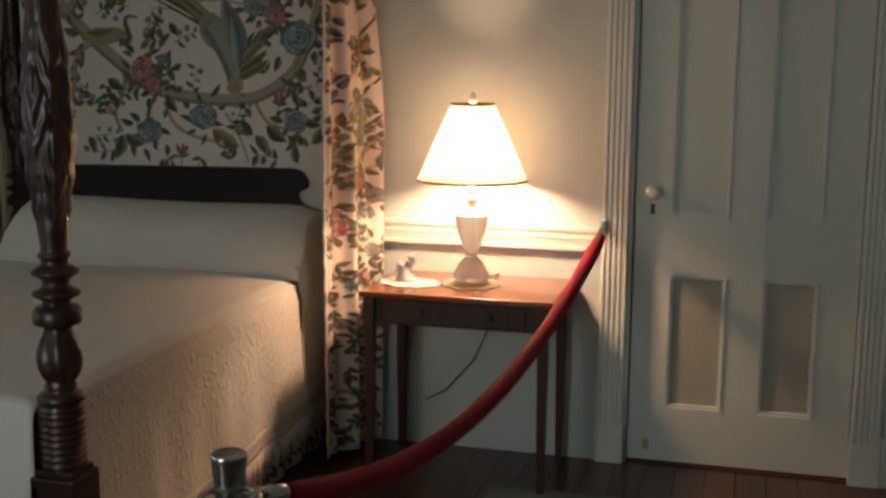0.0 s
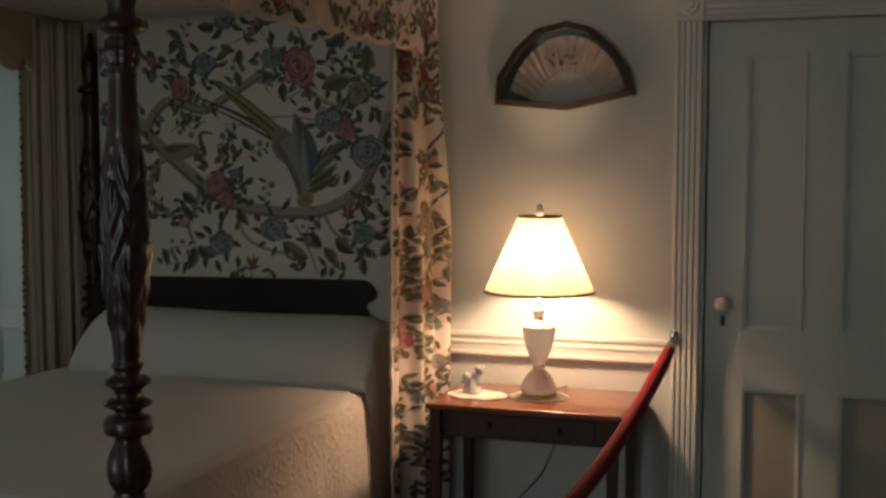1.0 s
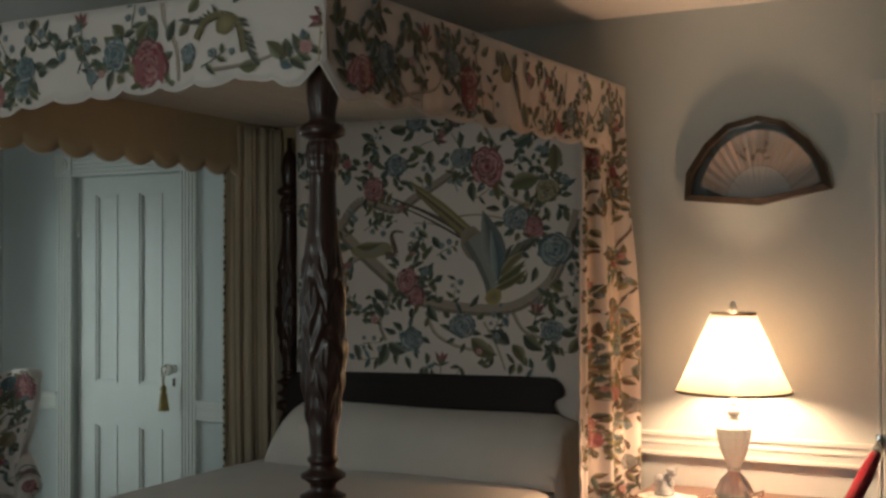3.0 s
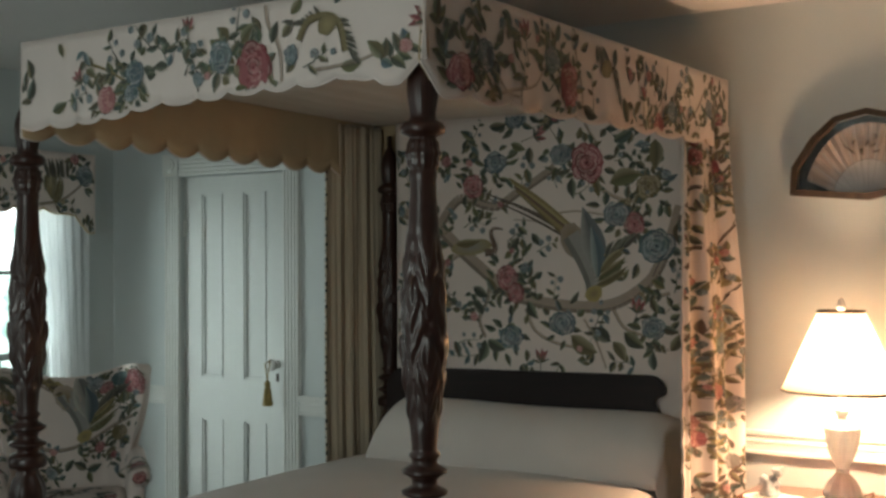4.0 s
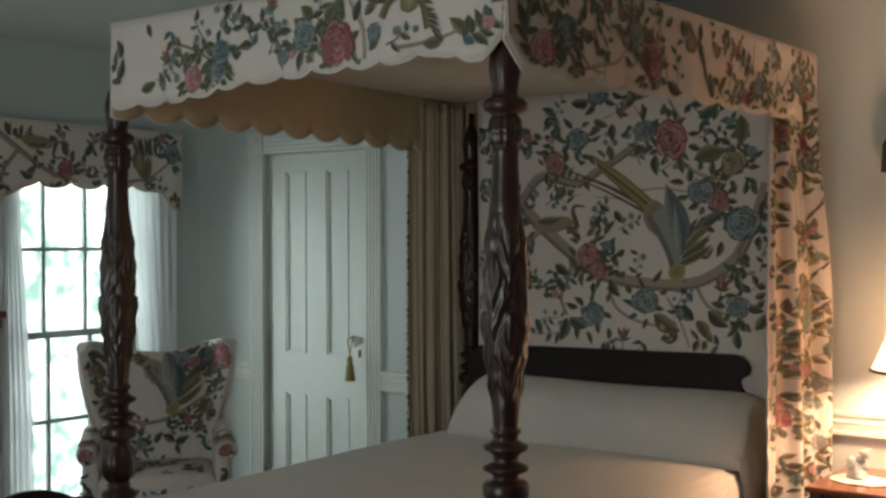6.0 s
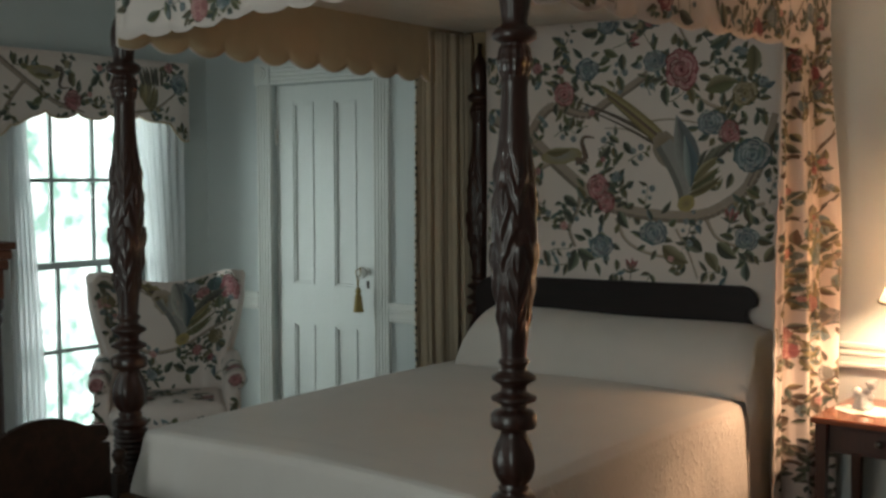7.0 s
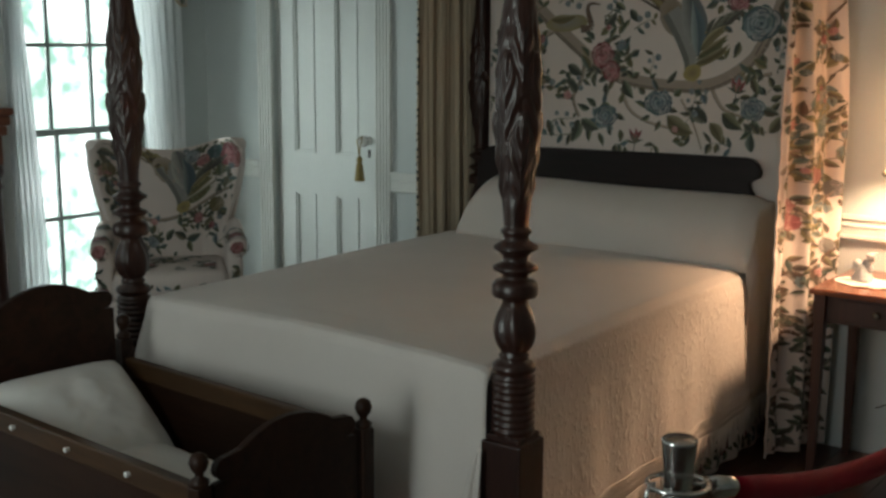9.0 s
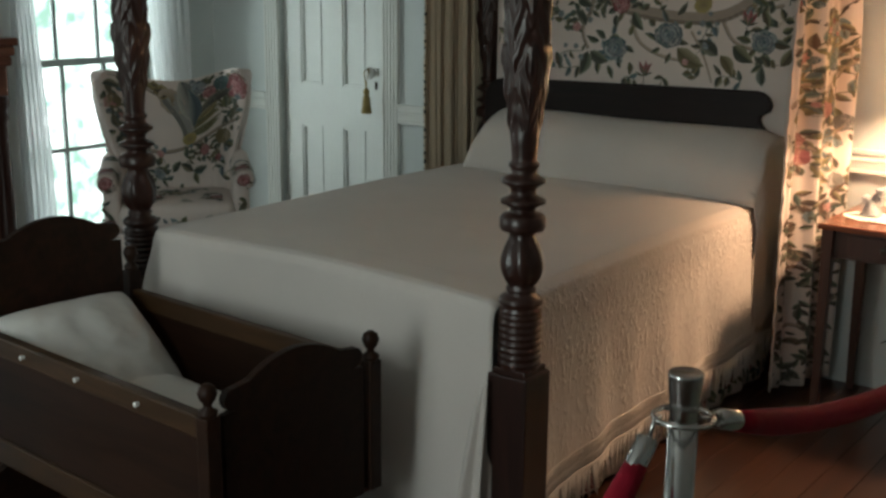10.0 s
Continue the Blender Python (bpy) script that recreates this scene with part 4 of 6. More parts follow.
bm = bmesh.new()
grid(bm, 40, 30, lambda u, v: back_surf(-2.945 + 1.385 * u, 0.78 + 1.47 * v, 0))
back = solid(part("cloth", bm, CHINTZ, panel, "", True), 0.003, 0)
dye = Dye(back_surf, lambda u, v: -2.94 < u < -1.565 and 0.80 < v < 2.24, random.Random(11))


for wide, pts in ((0.060, [(-2.75, 1.81), (-2.65, 1.71), (-2.49, 1.58), (-2.35, 1.48), (-2.22, 1.44), (-2.03, 1.42), (-1.88, 1.43), (-1.77, 1.48), (-1.68, 1.56), (-1.62, 1.69), (-1.57, 1.85)]),
                  (0.050, [(-2.90, 1.84), (-2.73, 1.77), (-2.65, 1.85), (-2.58, 1.89), (-2.42, 1.85), (-2.32, 1.90), (-2.21, 1.96), (-2.13, 2.01)]),
                  (0.034, [(-2.72, 1.40), (-2.70, 1.46), (-2.67, 1.60), (-2.59, 1.65)]), (0.026, [(-1.70, 1.55), (-1.66, 1.62), (-1.60, 1.66)]), (0.020, [(-1.80, 1.46), (-1.72, 1.46), (-1.62, 1.48)]), (0.022, [(-2.44, 1.54), (-2.46, 1.44), (-2.50, 1.36), (-2.47, 1.28)]), (0.010, [(-2.15, 1.81), (-2.03, 1.82), (-1.90, 1.80)]), (0.014, [(-2.00, 2.21), (-1.97, 2.15), (-1.93, 2.09)]),
                  (0.018, [(-2.27, 1.41), (-2.23, 1.32), (-2.14, 1.27), (-2.03, 1.25)]), (0.018, [(-1.87, 1.42), (-1.82, 1.34), (-1.74, 1.31)]), (0.012, [(-2.00, 1.37), (-1.94, 1.27), (-1.90, 1.17)]), (0.018, [(-1.91, 1.90), (-1.82, 1.86), (-1.73, 1.85)])):
    dye.ribbon(pts, wide, wide * 0.7, TAUPE)
ROSE_AT = [(-1.98, 2.02, 0.078), (-2.36, 1.54, 0.056), (-2.32, 1.475, 0.044), (-2.53, 1.94, 0.052), (-1.77, 1.76, 0.046), (-2.67, 2.06, 0.026)]
BLUE_AT = [(-2.42, 2.04, 0.062), (-2.32, 2.225, 0.055), (-2.10, 2.06, 0.058), (-1.85, 1.80, 0.066), (-1.675, 1.67, 0.088), (-2.10, 1.35, 0.066), (-2.34, 1.29, 0.062), (-1.69, 1.34, 0.056)]
dye.scatter(-2.93, -1.57, 1.13, 2.23, 0.155, [(-2.0, 1.64, 0.20), (-2.25, 1.85, 0.14), (-2.47, 1.68, 0.12)], 0.0)
for u, v, r in BLUE_AT:
    dye.cluster(u, v, r, BLUES, 4, 0.82)
for u, v, r in ROSE_AT:
    dye.cluster(u, v, r, ROSES, 5, 1.08)
dye.cluster(-1.71, 1.91, 0.056, OLIVE, 4, 0.9)
for u, v, a in ((-2.21, 2.15, 0.3), (-1.76, 1.42, 1.4), (-2.20, 1.20, 1.5), (-2.80, 2.00, 2.0)):
    dye.bud(u, v, a, 0.030)
for u, v, a, n in ((-2.22, 1.65, 0.6, 0.10), (-2.14, 1.43, 1.5, 0.12), (-1.86, 2.02, 0.3, 0.13), (-2.04, 1.89, 0.2, 0.13), (-1.60, 1.48, 1.3, 0.12), (-1.98, 1.30, 1.2, 0.14), (-2.62, 1.24, 0.6, 0.13), (-2.12, 1.92, 1.8, 0.12), (-2.30, 1.92, 1.3, 0.13), (-2.56, 2.12, 0.9, 0.13), (-2.62, 1.44, 2.2, 0.14), (-2.50, 1.40, 0.9, 0.12), (-2.86, 1.60, 1.4, 0.16), (-2.84, 1.30, 1.4, 0.16), (-2.36, 1.70, 0.4, 0.10), (-2.58, 1.76, 0.5, 0.12)):
    dye.spray(u, v, a, n, BLUES, 6)
for u, v, a, n in ((-1.88, 1.28, 2.6, 0.11), (-1.87, 1.28, -1.0, 0.10), (-1.82, 1.32, -0.6, 0.11), (-2.06, 1.30, -0.5, 0.14), (-2.47, 1.27, -1.9, 0.11), (-2.46, 1.27, -0.4, 0.10), (-2.48, 1.38, 2.4, 0.08), (-2.53, 1.50, -0.5, 0.09), (-2.25, 2.10, -1.5, 0.08)):
    dye.leaf(u, v, a, n, n * 0.52, GREENS, 0.0005, 8)
for u, v, a, n in ((-2.27, 2.01, -1.3, 0.08), (-1.88, 1.93, 0.2, 0.15), (-2.34, 2.12, -0.4, 0.08), (-1.68, 2.10, -1.6, 0.13), (-1.86, 2.10, 0.5, 0.10), (-2.05, 1.96, -1.5, 0.09), (-2.35, 1.66, 0.9, 0.08), (-2.63, 1.26, -1.3, 0.08), (-1.66, 1.34, -0.2, 0.08), (-1.585, 1.76, -1.5, 0.09), (-2.53, 2.15, 2.6, 0.08), (-2.45, 2.20, 0.1, 0.09)):
    dye.leaf(u, v, a, n, n * 0.48, GREENS, 0.0005, 8)
for u, v, a, n in ((-1.95, 1.95, -1.3, 0.08), (-1.62, 1.25, 1.0, 0.09), (-1.69, 1.17, 1.6, 0.08), (-2.66, 1.68, 2.8, 0.08), (-2.50, 1.79, 1.2, 0.06), (-2.47, 1.80, 0.5, 0.05), (-2.31, 1.76, -0.6, 0.06), (-2.24, 1.73, -0.9, 0.07), (-2.29, 1.71, -1.4, 0.05), (-1.64, 1.50, 2.6, 0.07), (-1.70, 1.46, -1.2, 0.07), (-2.26, 1.44, -1.0, 0.09), (-2.42, 1.48, 2.2, 0.08)):
    dye.leaf(u, v, a, n, n * 0.5, GREENS + OLIVE[:1], 0.0005, 8)
dye.plume(-2.0, 1.62, 1.0)
dye.wader(-2.53, 1.68, 1.0)
dye.finish("chintz_print", back)


# bed curtains
def bed_curtain(a, b, folds, amp, seed, label, front_sign, printed, narrow=0.0):
    a, b = Vector(a), Vector(b)
    d = b - a
    L = d.length
    nrm = Vector((d.y, -d.x)).normalized() * front_sign

    def surf(s, z, h):
        t = s / L
        k = 0.55 + 0.45 * smoothstep(2.2, 1.2, z)
        w = math.sin(2 * math.pi * (folds * t + 0.05 * math.sin(z * 2.1 + seed)) + seed) + 0.5 * math.sin(2 * math.pi * folds * 1.63 * t + seed * 2 + z * 1.4) + 0.25 * math.sin(2 * math.pi * folds * 3.1 * t + 3 * z)
        sway = 0.008 * math.sin(z * 2.6 + seed) * (1 - t)
        p = a + d * (t * (1 - narrow * smoothstep(1.3, 2.1, z))) + nrm * (amp * k * w + h + sway)
        return Vector((p.x, p.y, z))
    root = thing("bed_curtain", label, "curtain", group="bed curtains")
    bm = bmesh.new()
    grid(bm, 84, 40, lambda u, v: surf(u * L, 0.03 + (2.10 if printed else 2.215) * v, 0))
    outer = solid(part("curtain_cloth", bm, CHINTZ, root, "flowered chintz face", True), 0.002)
    bm = bmesh.new()
    grid(bm, 84, 40, lambda u, v: surf(u * L * 0.97 + 0.015 * L, 0.04 + (2.07 if printed else 2.20) * v, -0.007))
    solid(part("curtain_lining", bm, LINEN, root, "plain tan lining", True), 0.002)
    rng = random.Random(seed)
    dye = Dye(surf, lambda s, z: 0.0 <= s <= L and 0.04 < z < 2.18, rng)
    if printed:
        dye.greens = OLIVE + BROWN + GREENS[2:]
        for k in range(9):
            z = 0.2 + 0.23 * k
            dye.ribbon([(0.02 * L, z), (0.3 * L, z + 0.08), (0.6 * L, z + 0.05), (0.98 * L, z + 0.17)], 0.018, 0.010, TAUPE + BROWN)
        dye.scatter(0, L, 0.75, 2.15, 0.092, (), 0.0)
        # Printed leaves, extra dense and dark below table height to imitate the shade there.
        for k in range(230):
            n = rng.uniform(0.03, 0.065)
            dye.leaf(rng.uniform(0.0, L), rng.uniform(0.05, 0.72), rng.uniform(0, 6.28), n, n * 0.45, DARKS + GREENS[:2] + BROWN)
        for s, z, c in ((0.25, 0.99, PINK), (0.30, 0.93, PINK + ROSES[1:2]), (0.6, 0.90, OLIVE), (0.85, 0.83, GREY), (0.7, 1.40, GREY + BLUES), (0.3, 2.0, ROSES), (0.75, 1.97, ROSES), (0.72, 1.28, BLUES), (0.65, 1.10, PINK), (0.9, 1.05, GREY)):
            dye.cluster(L * s, z, 0.034, c, 4)
    else:
        for k in range(40):
            dye.leaf(0.004, 0.1 + 0.05 * k, 1.2, 0.03, 0.012, GREENS)
    dye.finish("chintz_print", outer)
    bm = bmesh.new()
    tube(bm, [surf(0, 0.03 + 2.16 * i / 60, 0.004 * math.sin(i * 2.2)) for i in range(61)], 0.005, 6)
    edging = part("edge_binding", bm, CHINTZ if printed else LINEN, root, "narrow patterned edging", True)
    if not printed:
        bm = bmesh.new()
        for k in range(58):
            z = 0.06 + 0.0362 * k + rng.uniform(-0.006, 0.006)
            tube(bm, [surf(0, z, 0), surf(0, z + rng.uniform(0.008, 0.02), 0)], 0.0058, 6)
        tagged(part("edge_print", bm, WIRE, edging, "dark printed sprigs on the edging", True), "dark printed sprigs on the edging", kind="stuff")
    return root


bed_curtain((-1.490, -0.375), (-1.372, -0.055), 2.0, 0.024, 2, "gathered flowered chintz bed curtain lit by the lamp", 1, True, 0.22)
bed_curtain((-3.165, -0.385), (-3.095, -0.03), 4.4, 0.009, 5, "gathered bed curtain showing its plain tan lining", -1, False)

# bedspread
spread = thing("bedspread", "cream cotton bedspread with puckered weave and fringed hem", "bedspread")
ZT = 0.742


def cross(t):
    """The spread across the bed: 0 at one hem, 1 at the other, as (x, z)."""
    pts = [(-3.110, 0.20), (-3.100, 0.45), (-3.085, 0.66), (-3.068, 0.71), (-3.03, ZT - 0.004), (-2.90, ZT + 0.008), (-2.34, ZT + 0.014), (-1.80, ZT + 0.006), (-1.64, ZT - 0.002), (-1.602, 0.722), (-1.588, 0.68), (-1.576, 0.45), (-1.566, 0.165)]
    k = min(int(t * 12), 11)
    f = t * 12 - k
    return pts[k][0] * (1 - f) + pts[k + 1][0] * f, pts[k][1] * (1 - f) + pts[k + 1][1] * f


def body(u, v):
    x, z = cross(u)
    y = -1.955 + 1.80 * v
    side = smoothstep(0.70, 0.3, z)
    x += (1 if u > 0.5 else -1) * side * (0.010 * math.sin(y * 11 + 1) + 0.005 * math.sin(y * 27))
    if u > 0.75:
        x += 0.050 * side * smoothstep(-1.78, -1.955, y)
    if u > 0.75 and z < 0.70:
        z += (0.055 * (y + 1.07)) * (0.70 - z) / 0.535
    z += 0.004 * math.sin(x * 5 + y * 3) * (1 - side)
    return Vector((x, y, z))


bm = bmesh.new()
grid(bm, 96, 100, body)
cover = solid(part("cover", bm, [SPREAD, PUCKER], spread, "", True), 0.005, 1)
for f in cover.data.polygons:
    f.material_index = 1 if f.center.x > -1.615 and f.center.z < 0.725 else 0
FOOT = [(-1.80, 0.0), (-1.955, 0.0), (-2.040, -0.001), (-2.055, -0.008), (-2.064, -0.030), (-2.070, -0.12), (-2.080, -0.34), (-2.092, -0.54), (-2.10, -0.69)]


def top_z(x, y):
    """Height of the spread's upper face."""
    return float(np.interp(x, [-3.03, -2.90, -2.34, -1.80, -1.64, -1.60], [ZT - 0.004, ZT + 0.008, ZT + 0.014, ZT + 0.006, ZT - 0.002, ZT - 0.02])) + 0.004 * math.sin(x * 5 + y * 3)


def foot(u, v):
    k = min(int(v * 8), 7)
    f = v * 8 - k
    y, dz = FOOT[k][0] * (1 - f) + FOOT[k + 1][0] * f, FOOT[k][1] * (1 - f) + FOOT[k + 1][1] * f
    x = -2.995 + 1.385 * u
    z = top_z(x, y) + dz - 0.007 + 0.011 * smoothstep(0.0, 0.12, v)
    low = smoothstep(0.7, 0.2, z)
    x += low * 0.03 * (u - 0.5)
    hang = smoothstep(0.735, 0.50, z)
    y -= hang * (0.026 * math.exp(-((x + 2.945) / 0.045) ** 2) - 0.020 * math.exp(-((x + 2.845) / 0.04) ** 2) + 0.010 * math.exp(-((x + 2.74) / 0.06) ** 2))
    x -= 0.055 * hang * max(0.0, 1 - u / 0.16)
    y -= low * (0.016 * math.sin(x * 9 + 0.6) + 0.010 * math.sin(x * 21)) + 0.016 * low
    return Vector((x, y, z))


bm = bmesh.new()
grid(bm, 90, 64, foot)
solid(part("foot_fall", bm, SPREAD, spread, "", True), 0.005, 1)
for uu, rr in ((11.74 / 12, 0.0035), (11.97 / 12, 0.005)):
    bm = bmesh.new()
    tube(bm, [body(uu, i / 80) + Vector((0.006, 0, 0)) for i in range(81)], rr, 6)
    part("hem_cord", bm, SPREAD, spread, "", True)
bm = bmesh.new()
for k in range(2):
    tube(bm, [body((11.76 if (i + k) % 2 else 11.95) / 12, i / 120) + Vector((0.0055, 0, 0)) for i in range(121)], 0.0022, 5)
tagged(part("hem_lattice", bm, SPREAD, spread, "knotted openwork band above the fringe", True), kind="stuff")
rng = random.Random(21)
bm = bmesh.new()
for i in range(110):
    p = body(1.0, (i + rng.random() * 0.6) / 111)
    ln = rng.uniform(0.065, 0.105)
    sway, dx = rng.uniform(-0.016, 0.016), rng.uniform(-0.004, 0.010)
    tube(bm, [p + Vector((0.003, 0, 0.006)), p + Vector((0.006 + dx * 0.4, sway * 0.4, -ln * 0.45)), p + Vector((0.006 + dx, sway, -ln))], lambda t: 0.0085 - 0.0066 * t ** 0.7, 6)
tagged(part("fringe", bm, SPREAD, spread, "knotted cotton fringe", True), kind="stuff")


def corner_fold(u, v):
    """Loose folds of the spread beside the foot post, flaring towards the floor."""
    w = v ** 0.8
    return (-1.600 - (0.012 + 0.115 * w) * u, -2.104 - 0.014 * w - 0.018 * w * math.sin(u * 10 + 2.2 * v) - 0.005 * w * math.sin(u * 23 + v), 0.535 - 0.45 * v - 0.03 * math.sin(u * 9) * w)


bm = bmesh.new()
grid(bm, 40, 30, corner_fold)
solid(part("corner_fold", bm, SPREAD, spread, "loose folds beside the foot post", True), 0.004)
bm = bmesh.new()
for i in range(26):
    p = Vector(corner_fold((i + 0.5) / 26, 0.97))
    tube(bm, [p, p + Vector((rng.uniform(-0.006, 0.004), 0, -0.022)), p + Vector((rng.uniform(-0.010, 0.006), 0, -0.045))], lambda t: 0.0040 - 0.0028 * t, 5)
tagged(part("corner_fringe", bm, SPREAD, spread, "loose knotted fringe at the corner", True), kind="stuff")

# bolster
bolster = thing("bolster", "long cream covered bolster against the headboard", "pillow")


def section(t):
    """The bolster's side: up behind, over the top, down the rounded front to a crease, as (y, z)."""
    if t < 0.15:
        return -0.172, 0.745 + 0.235 * t / 0.15
    a = (t - 0.15) / 0.85
    w = math.pi / 2 * a * 1.04
    return -0.172 - 0.018 * min(1, a * 6) - 0.200 * math.sin(w) ** 1.15, 0.742 + 0.262 * max(0.0, math.cos(w)) ** 0.72


def over(u, v):
    """The cover over the bolster, v from the window end to the lamp end; past 0.8 it hangs down the side."""
    y, z = section(u)
    if v < 0.8:
        k = v / 0.8
        lean = 0.10 * (z - 0.745) / 0.255
        x = -2.945 + lean + (1.365 - lean) * k
        sag = 0.003 * math.sin(k * 9) * (z - 0.745) / 0.25
        z += sag - 0.020 * smoothstep(0.93, 1.0, k) * (z > 0.8)
        return Vector((x, y + 0.002 * math.sin(k * 14), z))
    k = (v - 0.8) / 0.2
    z -= 0.020 * (z > 0.8)
    low = 0.27 + 0.03 * math.sin(u * 9)
    zz = z + (low - z) * k
    return Vector((-1.578 + 0.014 * smoothstep(0, 0.3, k) + 0.008 * math.sin(u * 11 + k * 4), y - 0.012 * k + 0.016 * math.sin(k * 7) * u, zz))


bm = bmesh.new()
grid(bm, 36, 120, over)
solid(part("bolster_cover", bm, SPREAD, bolster, "", True), 0.004)
bm = bmesh.new()
tube(bm, [(-2.88 + 1.28 * i / 20, -0.262, 0.840) for i in range(21)], 0.072, 20)
part("bolster_roll", bm, WHITE, bolster, "", True)

# bed skirt
skirt = thing("bed_skirt", "flowered chintz bed skirt hanging to the floor", "bed skirt")


def skirt_surf(s, z, h):
    return Vector((-1.600 + 0.010 * math.sin(s * 34) + h + 0.02 * (0.4 - z), -1.93 + s, z))


bm = bmesh.new()
grid(bm, 160, 6, lambda u, v: skirt_surf(1.83 * u, 0.015 + 0.36 * v, 0))
sk = solid(part("skirt_cloth", bm, CHINTZ, skirt, "", True), 0.002)
dye = Dye(skirt_surf, lambda s, z: 0 < s < 1.83 and 0.02 < z < 0.37, random.Random(31))
dye.scatter(0, 1.83, 0.03, 0.36, 0.085, (), 0.8)
dye.finish("chintz_print", sk)


# ---- side table and what stands on it ----
table = thing("side_table", "red mahogany side table with one drawer and tapered legs", "table", pose(-0.942, -0.255, 0))
TX, TY, TZ = 0.364, 0.238, 0.738
part("tabletop", boxes((-TX, TX, -TY, TY, TZ - 0.022, TZ), bev=0.006), TABLEW, table, "polished red mahogany top")
bm = boxes((-TX + 0.03, TX - 0.03, -TY + 0.036, -TY + 0.05, TZ - 0.125, TZ - 0.022), (-TX + 0.03, TX - 0.03, TY - 0.05, TY - 0.036, TZ - 0.125, TZ - 0.022),
           (-TX + 0.03, -TX + 0.045, -TY + 0.05, TY - 0.05, TZ - 0.125, TZ - 0.022), (TX - 0.045, TX - 0.03, -TY + 0.05, TY - 0.05, TZ - 0.125, TZ - 0.022))
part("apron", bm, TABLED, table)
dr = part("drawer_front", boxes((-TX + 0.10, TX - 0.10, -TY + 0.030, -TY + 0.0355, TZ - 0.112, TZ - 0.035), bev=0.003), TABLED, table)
for kx in (-0.13, 0.13):
    bm = bmesh.new()
    lathe(bm, [(0.006, 0), (0.006, 0.010), (0.013, 0.014), (0.014, 0.020), (0.008, 0.024)], 16)
    bmesh.ops.transform(bm, matrix=pose(kx, -TY + 0.031, TZ - 0.072, 90), verts=bm.verts[:])
    part("drawer_knob", bm, GILT, dr, "small dark knob", True)
for sx in (-1, 1):
    for sy in (-1, 1):
        bm = boxes((-0.021, 0.021, -0.021, 0.021, 0, TZ - 0.0225), bev=0.002)
        for v in bm.verts:
            k = 0.62 + 0.38 * smoothstep(0.0, 0.62, v.co.z)
            v.co.x, v.co.y = v.co.x * k, v.co.y * k
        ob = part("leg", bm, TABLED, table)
        ob.location = (sx * (TX - 0.034), sy * (TY - 0.034), 0)

LX, LY = -0.935, -0.245
lamp = thing("table_lamp", "crystal table lamp with lit cream pleated shade and brass base", "lamp", pose(LX, LY, TZ + 0.005))
bm = lathe(bmesh.new(), [(0.0, 0.0), (0.066, 0.0), (0.068, 0.004), (0.066, 0.010), (0.060, 0.012), (0.0, 0.012)], 40, cap=False)
part("base", bm, BRASS, lamp, "round brass foot", True)
facet = lambda a, z, r: r * (1 + 0.075 * abs(math.cos(6 * a))) if r > 0.013 else r
bm = lathe(bmesh.new(), [(0.058, 0.0125), (0.066, 0.030), (0.058, 0.050), (0.047, 0.074), (0.032, 0.092), (0.019, 0.106), (0.024, 0.113), (0.018, 0.120), (0.026, 0.135), (0.038, 0.160), (0.050, 0.195), (0.058, 0.235), (0.061, 0.265), (0.052, 0.278), (0.028, 0.288), (0.016, 0.296), (0.014, 0.308), (0.022, 0.318), (0.023, 0.330), (0.013, 0.342), (0.012, 0.358)], 60, bend=facet)
cr = part("crystal_body", bm, CRYSTAL, lamp, "fluted cut crystal stem", False)
# Stem coloured white to imitate the glare that swallows the socket.
bm = lathe(bmesh.new(), [(0.012, 0.355), (0.013, 0.36), (0.006, 0.365), (0.006, 0.67), (0.010, 0.674)], 18)
part("stem", bm, PORC, lamp, "thin stem coloured white for the lamp's glare", True)
bm = lathe(bmesh.new(), [(0.003, 0.672), (0.013, 0.688), (0.016, 0.702), (0.009, 0.712), (0.012, 0.720), (0.003, 0.730)], 18)
part("finial", bm, PORC, lamp, "", True)
SB, ST, RB, RT = 0.400, 0.682, 0.207, 0.080
bm = bmesh.new()
grid(bm, 90, 8, lambda u, v: ((RB + (RT - RB) * v) * math.cos(2 * math.pi * u), (RB + (RT - RB) * v) * math.sin(2 * math.pi * u), SB + (ST - SB) * v), True)
shade = part("shade", bm, SHADE, lamp, "glowing cream cloth shade", True)
for r, z in ((RB, SB), (RT, ST)):
    bm = bmesh.new()
    pts = [(r * math.cos(2 * math.pi * i / 72), r * math.sin(2 * math.pi * i / 72), z) for i in range(73)]
    tube(bm, pts, 0.0056, 6)
    part("shade_trim", bm, WIRE, shade, "dark braid edge", True)
bm = boxes((-RT, RT, -0.002, 0.002, ST - 0.004, ST - 0.001), (-0.002, 0.002, -RT, RT, ST - 0.0045, ST - 0.0015))
part("shade_carrier", bm, BRASS, lamp)
bm = lathe(bmesh.new(), [(0.012, 0.365), (0.014, 0.415), (0.028, 0.465), (0.030, 0.490), (0.022, 0.515), (0.004, 0.525)], 20)
bulb = bpy.data.materials.new("bulb_glow")
bulb.use_nodes = True
bb = bulb.node_tree.nodes["Principled BSDF"]
bb.inputs["Emission Color"].default_value, bb.inputs["Emission Strength"].default_value = (1, 0.72, 0.42, 1), 12
bo = part("bulb", bm, bulb, lamp, "glowing bulb", True)
bo.visible_shadow = False
bm = bmesh.new()
tube(bm, [(LX + 0.04, LY + 0.04, TZ + 0.012), (LX + 0.06, -0.03, TZ + 0.008), (LX + 0.055, -0.012, TZ - 0.02), (LX + 0.03, -0.010, 0.55), (LX - 0.04, -0.008, 0.38), (LX - 0.16, -0.012, 0.24), (LX - 0.24, -0.03, 0.20)], 0.003, 6)
tagged(part("lamp_cord", bm, WIRE), "thin brown lamp flex hanging behind the table", "cord")


